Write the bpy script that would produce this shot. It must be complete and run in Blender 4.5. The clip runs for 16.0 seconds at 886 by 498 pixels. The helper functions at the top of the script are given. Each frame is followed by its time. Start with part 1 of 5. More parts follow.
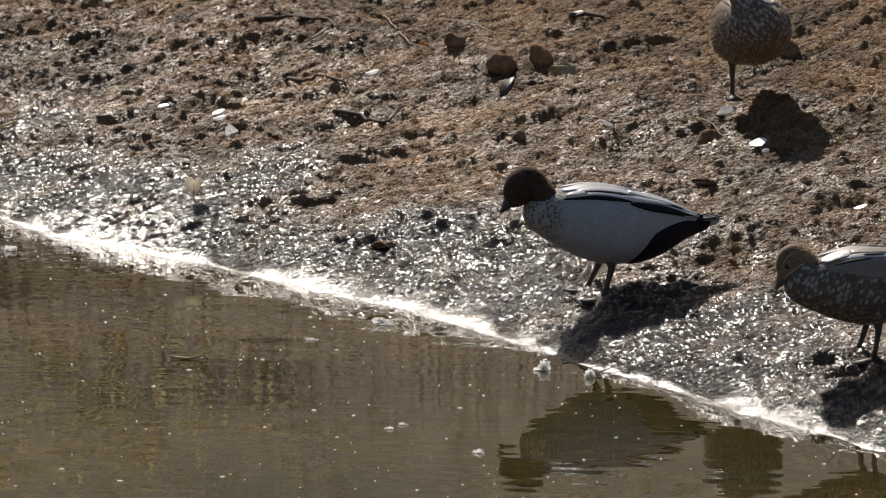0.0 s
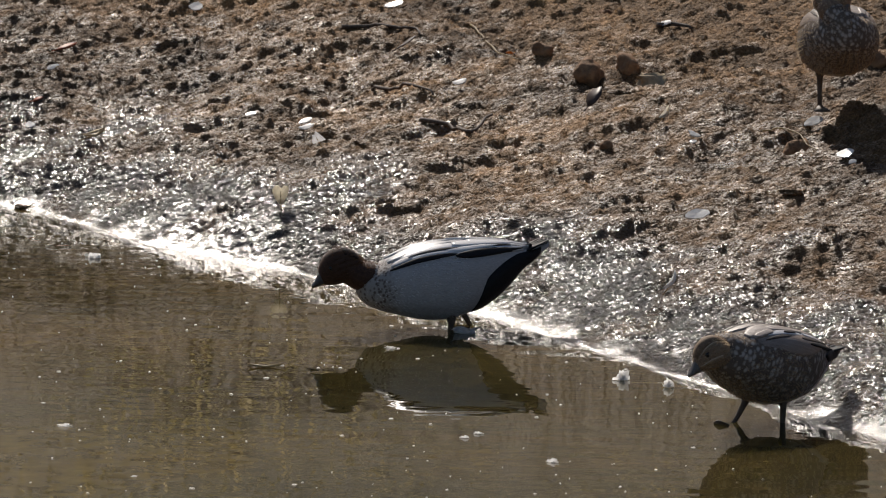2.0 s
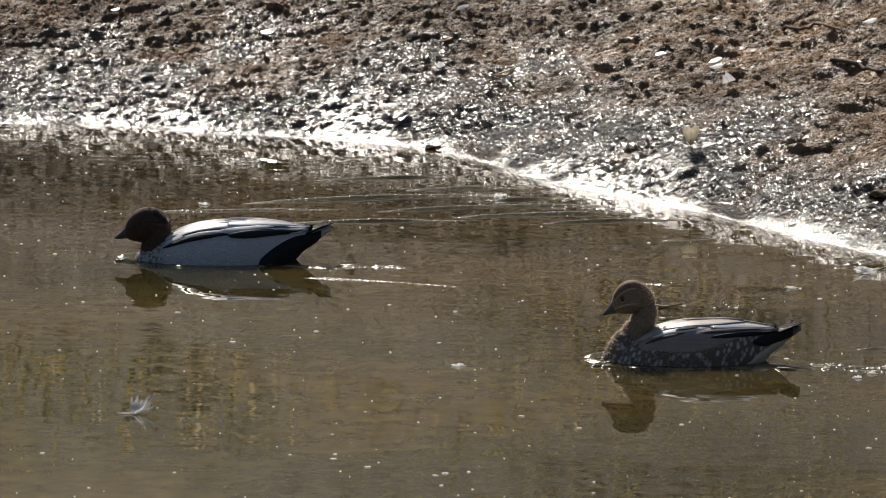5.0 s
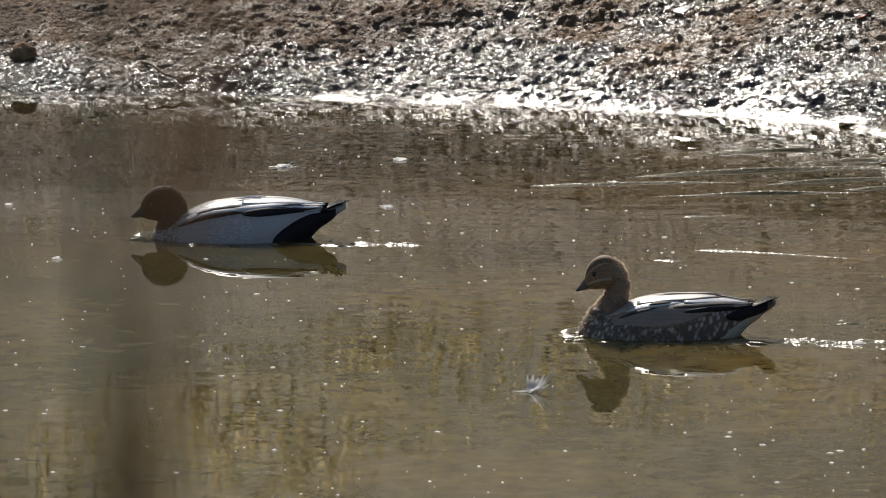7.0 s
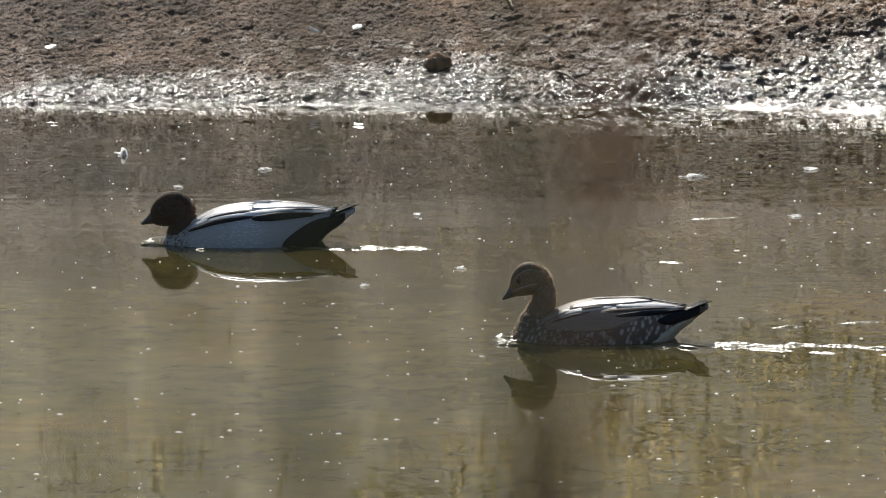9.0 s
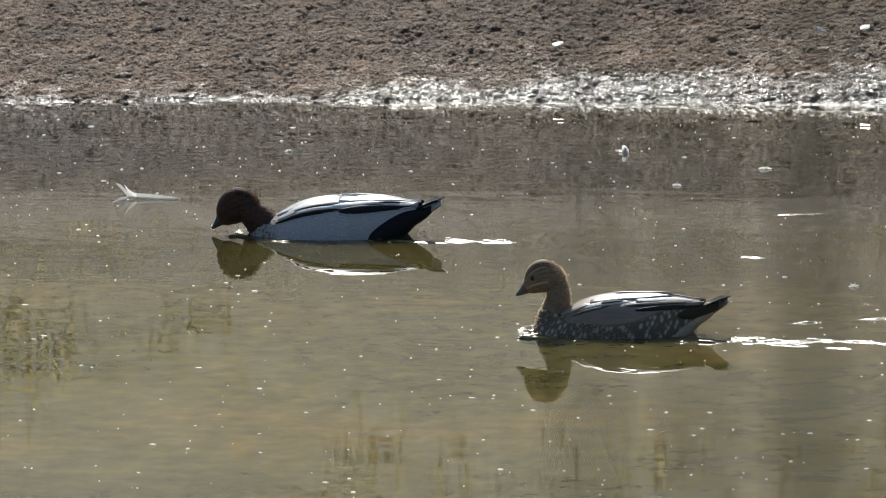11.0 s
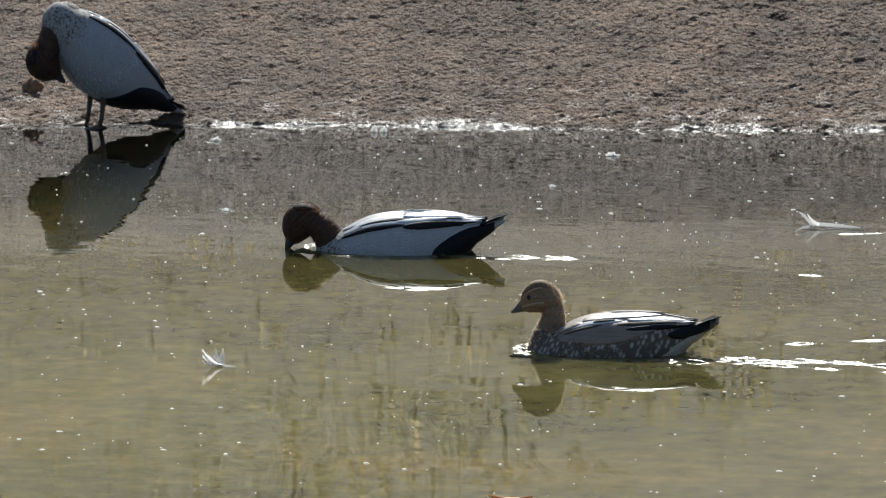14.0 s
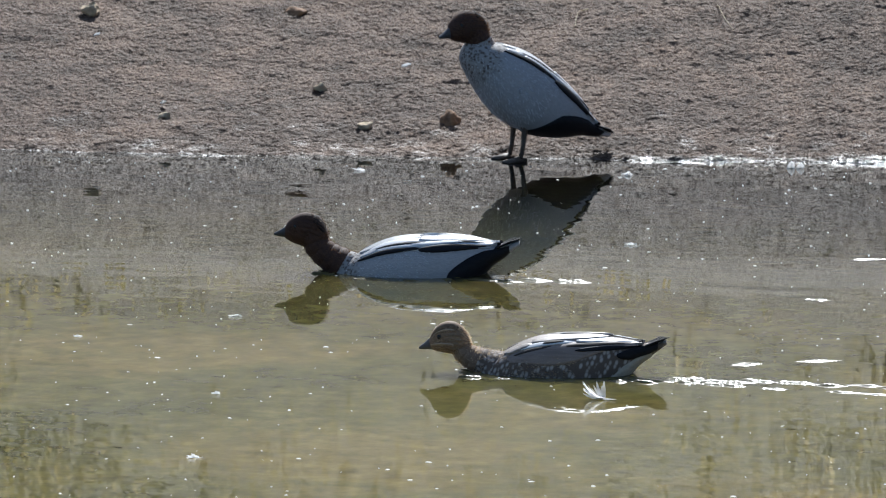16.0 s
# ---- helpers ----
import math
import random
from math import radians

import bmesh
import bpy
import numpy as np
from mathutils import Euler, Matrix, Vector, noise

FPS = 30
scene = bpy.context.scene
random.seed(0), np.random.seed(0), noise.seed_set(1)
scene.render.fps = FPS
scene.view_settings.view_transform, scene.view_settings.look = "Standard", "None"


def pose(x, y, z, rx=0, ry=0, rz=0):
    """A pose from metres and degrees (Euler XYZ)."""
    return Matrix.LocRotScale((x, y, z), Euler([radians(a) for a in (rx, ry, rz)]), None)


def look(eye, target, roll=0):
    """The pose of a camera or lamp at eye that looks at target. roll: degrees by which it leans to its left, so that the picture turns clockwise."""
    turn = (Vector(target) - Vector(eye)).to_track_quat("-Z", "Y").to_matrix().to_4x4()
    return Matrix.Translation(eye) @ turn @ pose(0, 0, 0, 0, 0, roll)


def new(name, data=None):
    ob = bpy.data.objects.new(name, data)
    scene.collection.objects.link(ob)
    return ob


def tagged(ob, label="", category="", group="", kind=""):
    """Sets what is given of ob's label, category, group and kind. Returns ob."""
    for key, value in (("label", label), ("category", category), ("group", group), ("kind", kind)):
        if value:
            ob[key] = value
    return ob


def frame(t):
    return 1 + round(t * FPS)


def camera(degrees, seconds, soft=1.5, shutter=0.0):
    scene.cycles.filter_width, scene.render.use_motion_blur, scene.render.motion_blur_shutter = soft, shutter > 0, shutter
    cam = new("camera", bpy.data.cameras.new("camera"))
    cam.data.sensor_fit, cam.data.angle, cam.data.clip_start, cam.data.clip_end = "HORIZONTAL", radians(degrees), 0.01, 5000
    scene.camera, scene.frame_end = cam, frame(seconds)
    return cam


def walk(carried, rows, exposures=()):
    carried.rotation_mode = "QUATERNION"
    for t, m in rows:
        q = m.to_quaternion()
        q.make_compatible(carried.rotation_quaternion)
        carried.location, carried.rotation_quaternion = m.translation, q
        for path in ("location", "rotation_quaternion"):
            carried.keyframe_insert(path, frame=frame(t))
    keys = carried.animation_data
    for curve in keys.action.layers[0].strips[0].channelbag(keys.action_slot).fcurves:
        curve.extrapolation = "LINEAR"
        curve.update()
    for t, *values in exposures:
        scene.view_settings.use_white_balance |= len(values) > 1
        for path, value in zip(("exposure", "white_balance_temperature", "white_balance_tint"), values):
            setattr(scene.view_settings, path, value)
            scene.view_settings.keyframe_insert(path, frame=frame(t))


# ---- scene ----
# ---------------------------------------------------------------- camera
# a long lens on the near bank, turned by hand to follow the ducks
EYE = (0.0, 0.0, 2.5)
cam = camera(6.15, 16.0, soft=1.0)
cam.data.dof.use_dof = True
cam.data.dof.focus_distance = 15.6
cam.data.dof.aperture_fstop = 22.0
TURNS = [  # seconds, yaw to the left, pitch, roll
    (0.0, 0.000, -8.500, 0.732),
    (0.5, 0.006, -8.394, 0.775),
    (1.0, 0.155, -8.323, 0.790),
    (1.5, 0.381, -8.339, 0.879),
    (2.0, 0.608, -8.445, 0.911),
    (2.5, 0.885, -8.611, 0.830),
    (3.0, 1.132, -8.794, 0.774),
    (3.2, 1.248, -8.847, 0.753),
    (5.3, 3.945, -8.887, 0.329),
    (5.5, 4.244, -8.871, 0.254),
    (6.0, 4.975, -8.887, 0.090),
    (6.5, 5.739, -8.958, -0.199),
    (7.0, 6.396, -9.048, -0.246),
    (7.5, 7.080, -9.088, -0.477),
    (8.0, 7.745, -9.084, -0.624),
    (8.5, 8.521, -9.036, -0.579),
    (9.0, 9.313, -8.956, -0.729),
    (9.5, 10.252, -8.870, -0.749),
    (9.7, 10.630, -8.842, -0.819),
    (11.8, 14.141, -9.006, -0.340),
    (12.0, 14.468, -9.003, -0.364),
    (12.5, 15.350, -8.962, -0.406),
    (13.0, 16.157, -8.884, -0.399),
    (13.5, 17.015, -8.785, -0.230),
    (14.0, 17.758, -8.691, -0.249),
    (14.5, 18.595, -8.637, -0.158),
    (15.0, 19.333, -8.586, -0.242),
    (15.5, 20.066, -8.502, -0.238),
    (16.0, 20.680, -8.434, -0.238),
]
EXPOSURES = [(0.0, -0.47, 6600, 13), (3.0, -0.50, 6500, 13), (5.5, -0.42, 6500, 12), (9.0, 0.12, 6300, 9), (12.5, 0.09, 6120, 7), (14.5, 0.11, 5930, 7), (16.0, 0.28, 5580, 8)]  # seconds, stops, white balance
walk(cam, [(t, pose(*EYE, 90, 0, yaw) @ pose(0, 0, 0, pitch, 0, 0) @ pose(0, 0, 0, 0, 0, roll)) for t, yaw, pitch, roll in TURNS], EXPOSURES)

# ---------------------------------------------------------------- light
SUN_AZ, SUN_EL = 16.0, 38.0          # degrees to the left of straight ahead, and above the horizon
world = bpy.data.worlds.new("sky")
scene.world = world
world.use_nodes = True
wn = world.node_tree.nodes
sky = wn.new("ShaderNodeTexSky")
sky.sky_type = "NISHITA"
sky.sun_disc = False
sky.sun_elevation = radians(SUN_EL)
sky.sun_rotation = radians(-SUN_AZ)
wn["Background"].inputs["Strength"].default_value = 0.079
world.node_tree.links.new(sky.outputs[0], wn["Background"].inputs["Color"])
sun_dir = Vector((-math.sin(radians(SUN_AZ)) * math.cos(radians(SUN_EL)), math.cos(radians(SUN_AZ)) * math.cos(radians(SUN_EL)), math.sin(radians(SUN_EL))))
sun_data = bpy.data.lights.new("sun", "SUN")
sun_data.energy = 5.0
sun_data.angle = radians(0.53)
sun_data.color = (1.0, 0.93, 0.82)
sun = new("sun", sun_data)
sun.matrix_world = look(sun_dir * 50, (0, 0, 0))


# ---------------------------------------------------------------- materials
def material(name):
    m = bpy.data.materials.new(name)
    m.use_nodes = True
    nt = m.node_tree
    return m, nt, nt.nodes["Principled BSDF"]


def node(nt, kind, links=None, **values):
    n = nt.nodes.new(kind)
    for key, value in values.items():
        n.inputs[key.replace("_", " ")].default_value = value
    for key, out in (links or {}).items():
        nt.links.new(out, n.inputs[key])
    return n


def ramp(nt, fac, stops):
    n = nt.nodes.new("ShaderNodeValToRGB")
    e = n.color_ramp.elements
    while len(e) < len(stops):
        e.new(0.5)
    for i, (p, c) in enumerate(stops):
        e[i].position = p
        e[i].color = (*c, 1) if len(c) == 3 else c
    nt.links.new(fac, n.inputs["Fac"])
    return n


def grey(v):
    return (v, v, v)


def mixed(nt, fac, a, b):
    n = nt.nodes.new("ShaderNodeMix")
    n.data_type = "RGBA"
    for slot, v in ((0, fac), (6, a), (7, b)):
        if isinstance(v, (tuple, list)):
            n.inputs[slot].default_value = (*v, 1) if len(v) == 3 else v
        elif isinstance(v, (int, float)):
            n.inputs[slot].default_value = v
        else:
            nt.links.new(v, n.inputs[slot])
    return n.outputs[2]


def maths(nt, op, a, b=0.0):
    n = nt.nodes.new("ShaderNodeMath")
    n.operation = op
    for i, v in enumerate((a, b)):
        if isinstance(v, (int, float)):
            n.inputs[i].default_value = v
        else:
            nt.links.new(v, n.inputs[i])
    return n.outputs[0]


def noise_tex(nt, vec, scale, detail=4.0, rough=0.55):
    n = node(nt, "ShaderNodeTexNoise", {"Vector": vec})
    n.inputs["Scale"].default_value = scale
    n.inputs["Detail"].default_value = detail
    n.inputs["Roughness"].default_value = rough
    return n


def bump(nt, bsdf, height, strength, distance):
    b = nt.nodes.new("ShaderNodeBump")
    b.inputs["Strength"].default_value = strength
    b.inputs["Distance"].default_value = distance
    nt.links.new(height, b.inputs["Height"])
    nt.links.new(b.outputs[0], bsdf.inputs["Normal"])


def coords(nt, which="Object"):
    return nt.nodes.new("ShaderNodeTexCoord").outputs[which]


def mud_material():
    m, nt, p = material("wet mud")
    co = coords(nt)
    big = noise_tex(nt, co, 2.4, 5, 0.6)
    mid = noise_tex(nt, co, 19, 4, 0.6)
    fine = noise_tex(nt, co, 210, 4, 0.7)
    wet = nt.nodes.new("ShaderNodeAttribute")
    wet.attribute_name = "wet"
    dry = ramp(nt, big.outputs["Fac"], [(0.34, (0.130, 0.080, 0.043)), (0.5, (0.215, 0.124, 0.057)), (0.66, (0.315, 0.178, 0.076))])
    # greyer silt on the flat bank to the left
    xyz = nt.nodes.new("ShaderNodeSeparateXYZ")
    nt.links.new(co, xyz.inputs[0])
    left = nt.nodes.new("ShaderNodeMapRange")
    nt.links.new(xyz.outputs[0], left.inputs["Value"])
    left.inputs["From Min"].default_value, left.inputs["From Max"].default_value = -1.0, -3.8
    silt = ramp(nt, big.outputs["Fac"], [(0.34, (0.122, 0.080, 0.055)), (0.66, (0.186, 0.120, 0.080))])
    damp = ramp(nt, mid.outputs["Fac"], [(0.3, (0.022, 0.017, 0.013)), (0.7, (0.050, 0.036, 0.025))])
    blotch = noise_tex(nt, co, 7.5, 6, 0.62)
    blots = ramp(nt, blotch.outputs["Fac"], [(0.36, grey(0.60)), (0.5, grey(1.0)), (0.64, grey(1.40))])
    tone = nt.nodes.new("ShaderNodeMix")
    tone.data_type, tone.blend_type = "RGBA", "MULTIPLY"
    tone.inputs[0].default_value = 1.0
    nt.links.new(mixed(nt, left.outputs[0], dry.outputs[0], silt.outputs[0]), tone.inputs[6])
    nt.links.new(blots.outputs[0], tone.inputs[7])
    # grass tussocks and dark earth in patches higher up the bank
    tussock = noise_tex(nt, co, 11.0, 4, 0.7)
    upper = ramp(nt, tussock.outputs["Fac"], [(0.40, (0.065, 0.050, 0.027)), (0.50, (0.130, 0.100, 0.050)), (0.60, (0.23, 0.18, 0.095))])
    rise = nt.nodes.new("ShaderNodeMapRange")
    nt.links.new(xyz.outputs[2], rise.inputs["Value"])
    rise.inputs["From Min"].default_value, rise.inputs["From Max"].default_value = 0.95, 1.4
    soil = mixed(nt, rise.outputs[0], tone.outputs[2], upper.outputs[0])
    base = mixed(nt, wet.outputs["Fac"], soil, damp.outputs[0])
    spots = ramp(nt, fine.outputs["Fac"], [(0.36, grey(0.45)), (0.62, grey(1.35))])
    mul = nt.nodes.new("ShaderNodeMix")
    mul.data_type, mul.blend_type = "RGBA", "MULTIPLY"
    mul.inputs[0].default_value = 1.0
    nt.links.new(base, mul.inputs[6])
    nt.links.new(spots.outputs[0], mul.inputs[7])
    nt.links.new(mul.outputs[2], p.inputs["Base Color"])
    # a film of water lies on the wet parts and in patches higher up
    patch = maths(nt, "ADD", maths(nt, "MULTIPLY", mid.outputs["Fac"], 0.7), maths(nt, "MULTIPLY", fine.outputs["Fac"], 0.5))
    dry_out = nt.nodes.new("ShaderNodeAttribute")
    dry_out.attribute_name = "dry"
    film_in = maths(nt, "SUBTRACT", maths(nt, "ADD", patch, maths(nt, "MULTIPLY", wet.outputs["Fac"], 0.30)), maths(nt, "MULTIPLY", dry_out.outputs["Fac"], 0.31))
    film_in = maths(nt, "SUBTRACT", film_in, maths(nt, "MULTIPLY", left.outputs[0], 0.09))
    film = ramp(nt, film_in, [(0.53, grey(0)), (0.77, grey(1))])
    rough = ramp(nt, film.outputs[0], [(0.0, grey(0.68)), (1.0, grey(0.175))])
    nt.links.new(rough.outputs[0], p.inputs["Roughness"])
    level = ramp(nt, film.outputs[0], [(0.0, grey(0.10)), (1.0, grey(0.45))])
    nt.links.new(level.outputs[0], p.inputs["Specular IOR Level"])
    grains = node(nt, "ShaderNodeTexVoronoi", {"Vector": co})
    grains.inputs["Scale"].default_value = 78
    crumbs = node(nt, "ShaderNodeTexVoronoi", {"Vector": co})
    crumbs.inputs["Scale"].default_value = 175
    h = maths(nt, "SUBTRACT", maths(nt, "MULTIPLY", fine.outputs["Fac"], 0.6), maths(nt, "ADD", grains.outputs["Distance"], maths(nt, "MULTIPLY", crumbs.outputs["Distance"], 0.4)))
    edge = nt.nodes.new("ShaderNodeAttribute")
    edge.attribute_name = "edge"
    calm = maths(nt, "SUBTRACT", 1.0, maths(nt, "MULTIPLY", edge.outputs["Fac"], 0.80))
    calm = maths(nt, "MULTIPLY", calm, maths(nt, "SUBTRACT", 1.0, maths(nt, "MULTIPLY", left.outputs[0], 0.16)))
    bump(nt, p, maths(nt, "MULTIPLY", h, calm), 1.0, 0.0075)
    return m


def water_material():
    m, nt, p = material("murky pond water")
    co = coords(nt)
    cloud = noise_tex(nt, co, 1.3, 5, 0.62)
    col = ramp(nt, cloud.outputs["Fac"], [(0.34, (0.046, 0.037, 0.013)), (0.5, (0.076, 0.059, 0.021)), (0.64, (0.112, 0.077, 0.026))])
    # paler, silty water to the left, away from the far shore
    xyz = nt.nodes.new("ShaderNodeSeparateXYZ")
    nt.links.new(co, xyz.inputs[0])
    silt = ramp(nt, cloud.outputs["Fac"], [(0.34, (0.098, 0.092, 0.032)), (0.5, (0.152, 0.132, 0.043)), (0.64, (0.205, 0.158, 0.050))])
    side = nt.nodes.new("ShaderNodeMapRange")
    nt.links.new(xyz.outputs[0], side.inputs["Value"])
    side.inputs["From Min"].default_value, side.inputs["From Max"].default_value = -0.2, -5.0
    # near black towards the far shore paints the bank's dark reflection into the colour
    clear_of_reflection = nt.nodes.new("ShaderNodeMapRange")
    nt.links.new(xyz.outputs[1], clear_of_reflection.inputs["Value"])
    clear_of_reflection.inputs["From Min"].default_value, clear_of_reflection.inputs["From Max"].default_value = 16.5, 13.6
    clear_of_reflection.inputs["To Min"].default_value = 0.0
    clear_of_reflection.inputs["To Max"].default_value = 1.35
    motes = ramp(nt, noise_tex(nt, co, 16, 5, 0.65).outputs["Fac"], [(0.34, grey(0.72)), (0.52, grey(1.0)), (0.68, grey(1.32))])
    mul = nt.nodes.new("ShaderNodeMix")
    mul.data_type, mul.blend_type = "RGBA", "MULTIPLY"
    mul.inputs[0].default_value = 1.0
    nt.links.new(mixed(nt, side.outputs[0], col.outputs[0], mixed(nt, clear_of_reflection.outputs[0], (0.008, 0.0075, 0.004), silt.outputs[0])), mul.inputs[6])
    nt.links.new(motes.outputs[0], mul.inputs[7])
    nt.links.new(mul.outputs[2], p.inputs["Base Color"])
    # light spreads through the cloudy water
    p.subsurface_method = "BURLEY"
    p.inputs["Subsurface Weight"].default_value = 0.85
    p.inputs["Subsurface Radius"].default_value = (1.0, 1.0, 0.7)
    p.inputs["Subsurface Scale"].default_value = 0.12
    p.inputs["Roughness"].default_value = 0.012
    p.inputs["IOR"].default_value = 1.333
    # crests run along the shore
    mp = node(nt, "ShaderNodeMapping", {"Vector": co})
    mp.inputs["Scale"].default_value = (0.55, 1.0, 1.0)
    breath = noise_tex(nt, co, 0.9, 3, 0.6)
    co = mp.outputs[0]
    small = noise_tex(nt, co, 19, 1, 0.4)
    wide = noise_tex(nt, co, 4.5, 2, 0.5)
    h = maths(nt, "ADD", maths(nt, "MULTIPLY", small.outputs["Fac"], 0.15), maths(nt, "MULTIPLY", wide.outputs["Fac"], 0.7))
    # calm sheets and ruffled ones lie side by side, the ruffled ones along the far shore
    shoreward = nt.nodes.new("ShaderNodeMapRange")
    nt.links.new(xyz.outputs[1], shoreward.inputs["Value"])
    shoreward.inputs["From Min"].default_value, shoreward.inputs["From Max"].default_value = 14.6, 17.0
    shoreward.inputs["To Min"].default_value, shoreward.inputs["To Max"].default_value = 0.0, 0.55
    ruffle = ramp(nt, breath.outputs["Fac"], [(0.36, grey(0.35)), (0.66, grey(1.0))])
    # wading feet have set the right-hand end astir
    astir = nt.nodes.new("ShaderNodeMapRange")
    nt.links.new(xyz.outputs[0], astir.inputs["Value"])
    astir.inputs["From Min"].default_value, astir.inputs["From Max"].default_value = -2.2, -0.4
    astir.inputs["To Min"].default_value, astir.inputs["To Max"].default_value = 0.0, 0.8
    h = maths(nt, "MULTIPLY", h, maths(nt, "ADD", ruffle.outputs[0], maths(nt, "ADD", shoreward.outputs[0], astir.outputs[0])))
    bump(nt, p, h, 0.17, 0.008)
    return m


def ripple_material():
    """The same water where it is churned into tiny facets."""
    m, nt, p = material("churned pond water")
    co = coords(nt)
    p.inputs["Base Color"].default_value = (0.120, 0.098, 0.040, 1)
    p.inputs["Roughness"].default_value = 0.27
    p.inputs["IOR"].default_value = 1.333
    bump(nt, p, noise_tex(nt, co, 120, 2, 0.5).outputs["Fac"], 0.5, 0.004)
    return m


def gauzy(name, colour, through_it=0.5, vary=0.12, scale=120, gloss=0.5):
    """Thin pale stuff that the sun shines through."""
    m, nt, p = material(name)
    n = noise_tex(nt, coords(nt), scale, 3, 0.6)
    c = ramp(nt, n.outputs["Fac"], [(0.3, tuple(v * (1 - vary) for v in colour)), (0.7, tuple(min(1, v * (1 + vary)) for v in colour))])
    nt.links.new(c.outputs[0], p.inputs["Base Color"])
    p.inputs["Roughness"].default_value = gloss
    t = nt.nodes.new("ShaderNodeBsdfTranslucent")
    nt.links.new(c.outputs[0], t.inputs["Color"])
    mix = nt.nodes.new("ShaderNodeMixShader")
    mix.inputs[0].default_value = through_it
    nt.links.new(p.outputs[0], mix.inputs[1])
    nt.links.new(t.outputs[0], mix.inputs[2])
    nt.links.new(mix.outputs[0], nt.nodes["Material Output"].inputs["Surface"])
    return m


def grass_material():
    """Thin blades, straw and olive from blade to blade, that the sun shines through."""
    m, nt, p = material("bank grass")
    geo = nt.nodes.new("ShaderNodeNewGeometry")
    c = ramp(nt, geo.outputs["Random Per Island"], [(0.0, (0.33, 0.275, 0.125)), (0.35, (0.42, 0.335, 0.165)), (0.7, (0.52, 0.415, 0.235)), (1.0, (0.68, 0.57, 0.36))])
    nt.links.new(c.outputs[0], p.inputs["Base Color"])
    p.inputs["Roughness"].default_value = 0.5
    t = nt.nodes.new("ShaderNodeBsdfTranslucent")
    nt.links.new(c.outputs[0], t.inputs["Color"])
    mix = nt.nodes.new("ShaderNodeMixShader")
    mix.inputs[0].default_value = 0.84
    nt.links.new(p.outputs[0], mix.inputs[1])
    nt.links.new(t.outputs[0], mix.inputs[2])
    nt.links.new(mix.outputs[0], nt.nodes["Material Output"].inputs["Surface"])
    return m


def plain(name, colour, rough=0.6, vary=0.25, scale=60, relief=0.0, spec=0.5):
    """A surface of one colour with fine uneven grain."""
    m, nt, p = material(name)
    co = coords(nt)
    n = noise_tex(nt, co, scale, 4, 0.6)
    lo = tuple(c * (1 - vary) for c in colour)
    hi = tuple(min(1, c * (1 + vary)) for c in colour)
    nt.links.new(ramp(nt, n.outputs["Fac"], [(0.3, lo), (0.7, hi)]).outputs[0], p.inputs["Base Color"])
    p.inputs["Roughness"].default_value = rough
    p.inputs["Specular IOR Level"].default_value = spec
    if relief:
        bump(nt, p, n.outputs["Fac"], 0.6, relief)
    return m


def sheen(p, weight, tint):
    p.inputs["Sheen Weight"].default_value = weight
    p.inputs["Sheen Roughness"].default_value = 0.4
    p.inputs["Sheen Tint"].default_value = (*tint, 1)


def plumage(name, colour, dark, streak=(30, 140, 140), amount=0.35, gloss=0.7, fuzz=0.2):
    """Soft feathers: long fine streaks along the body."""
    m, nt, p = material(name)
    co = coords(nt)
    mp = node(nt, "ShaderNodeMapping", {"Vector": co})
    mp.inputs["Scale"].default_value = streak
    n = noise_tex(nt, mp.outputs[0], 1.0, 4, 0.6)
    soft = noise_tex(nt, co, 22, 2, 0.5)
    c = ramp(nt, n.outputs["Fac"], [(0.3, dark), (0.3 + amount, colour)])
    c2 = mixed(nt, maths(nt, "MULTIPLY", soft.outputs["Fac"], 0.35), c.outputs[0], dark)
    nt.links.new(c2, p.inputs["Base Color"])
    p.inputs["Roughness"].default_value = gloss
    p.inputs["Specular IOR Level"].default_value = 0.25 if gloss > 0.6 else 0.5
    sheen(p, fuzz, tuple(min(1, c * 2 + 0.25) for c in colour))
    bump(nt, p, n.outputs["Fac"], 0.35, 0.002)
    return m


def drake_body_material(breast_only=False):
    """Fine pale grey flanks, a breast speckled brown-black."""
    m, nt, p = material("speckled breast plumage" if breast_only else "grey and speckled plumage")
    co = coords(nt)
    xyz = nt.nodes.new("ShaderNodeSeparateXYZ")
    nt.links.new(co, xyz.inputs[0])
    mp = node(nt, "ShaderNodeMapping", {"Vector": co})
    mp.inputs["Scale"].default_value = (110, 420, 420)
    verm = noise_tex(nt, mp.outputs[0], 1.0, 3, 0.6)
    flank = ramp(nt, verm.outputs["Fac"], [(0.3, (0.40, 0.385, 0.385)), (0.7, (0.55, 0.53, 0.525))])
    vor = node(nt, "ShaderNodeTexVoronoi", {"Vector": co})
    vor.inputs["Scale"].default_value = 135
    speck = ramp(nt, vor.outputs["Distance"], [(0.26, (0.13, 0.10, 0.085)), (0.55, (0.42, 0.39, 0.36))])
    edge = noise_tex(nt, co, 30, 3, 0.6)
    where = maths(nt, "ADD", xyz.outputs[0], maths(nt, "MULTIPLY", maths(nt, "SUBTRACT", edge.outputs["Fac"], 0.5), 0.07))
    f = ramp(nt, maths(nt, "MULTIPLY", maths(nt, "ADD", where, 0.25), 2.0), [(0.66, grey(0)), (0.71, grey(1))])
    nt.links.new(mixed(nt, 1.0 if breast_only else f.outputs[0], flank.outputs[0], speck.outputs[0]), p.inputs["Base Color"])
    p.inputs["Roughness"].default_value = 0.72
    p.inputs["Specular IOR Level"].default_value = 0.25
    sheen(p, 0.2, (0.8, 0.85, 0.95))
    bump(nt, p, verm.outputs["Fac"], 0.25, 0.002)
    return m


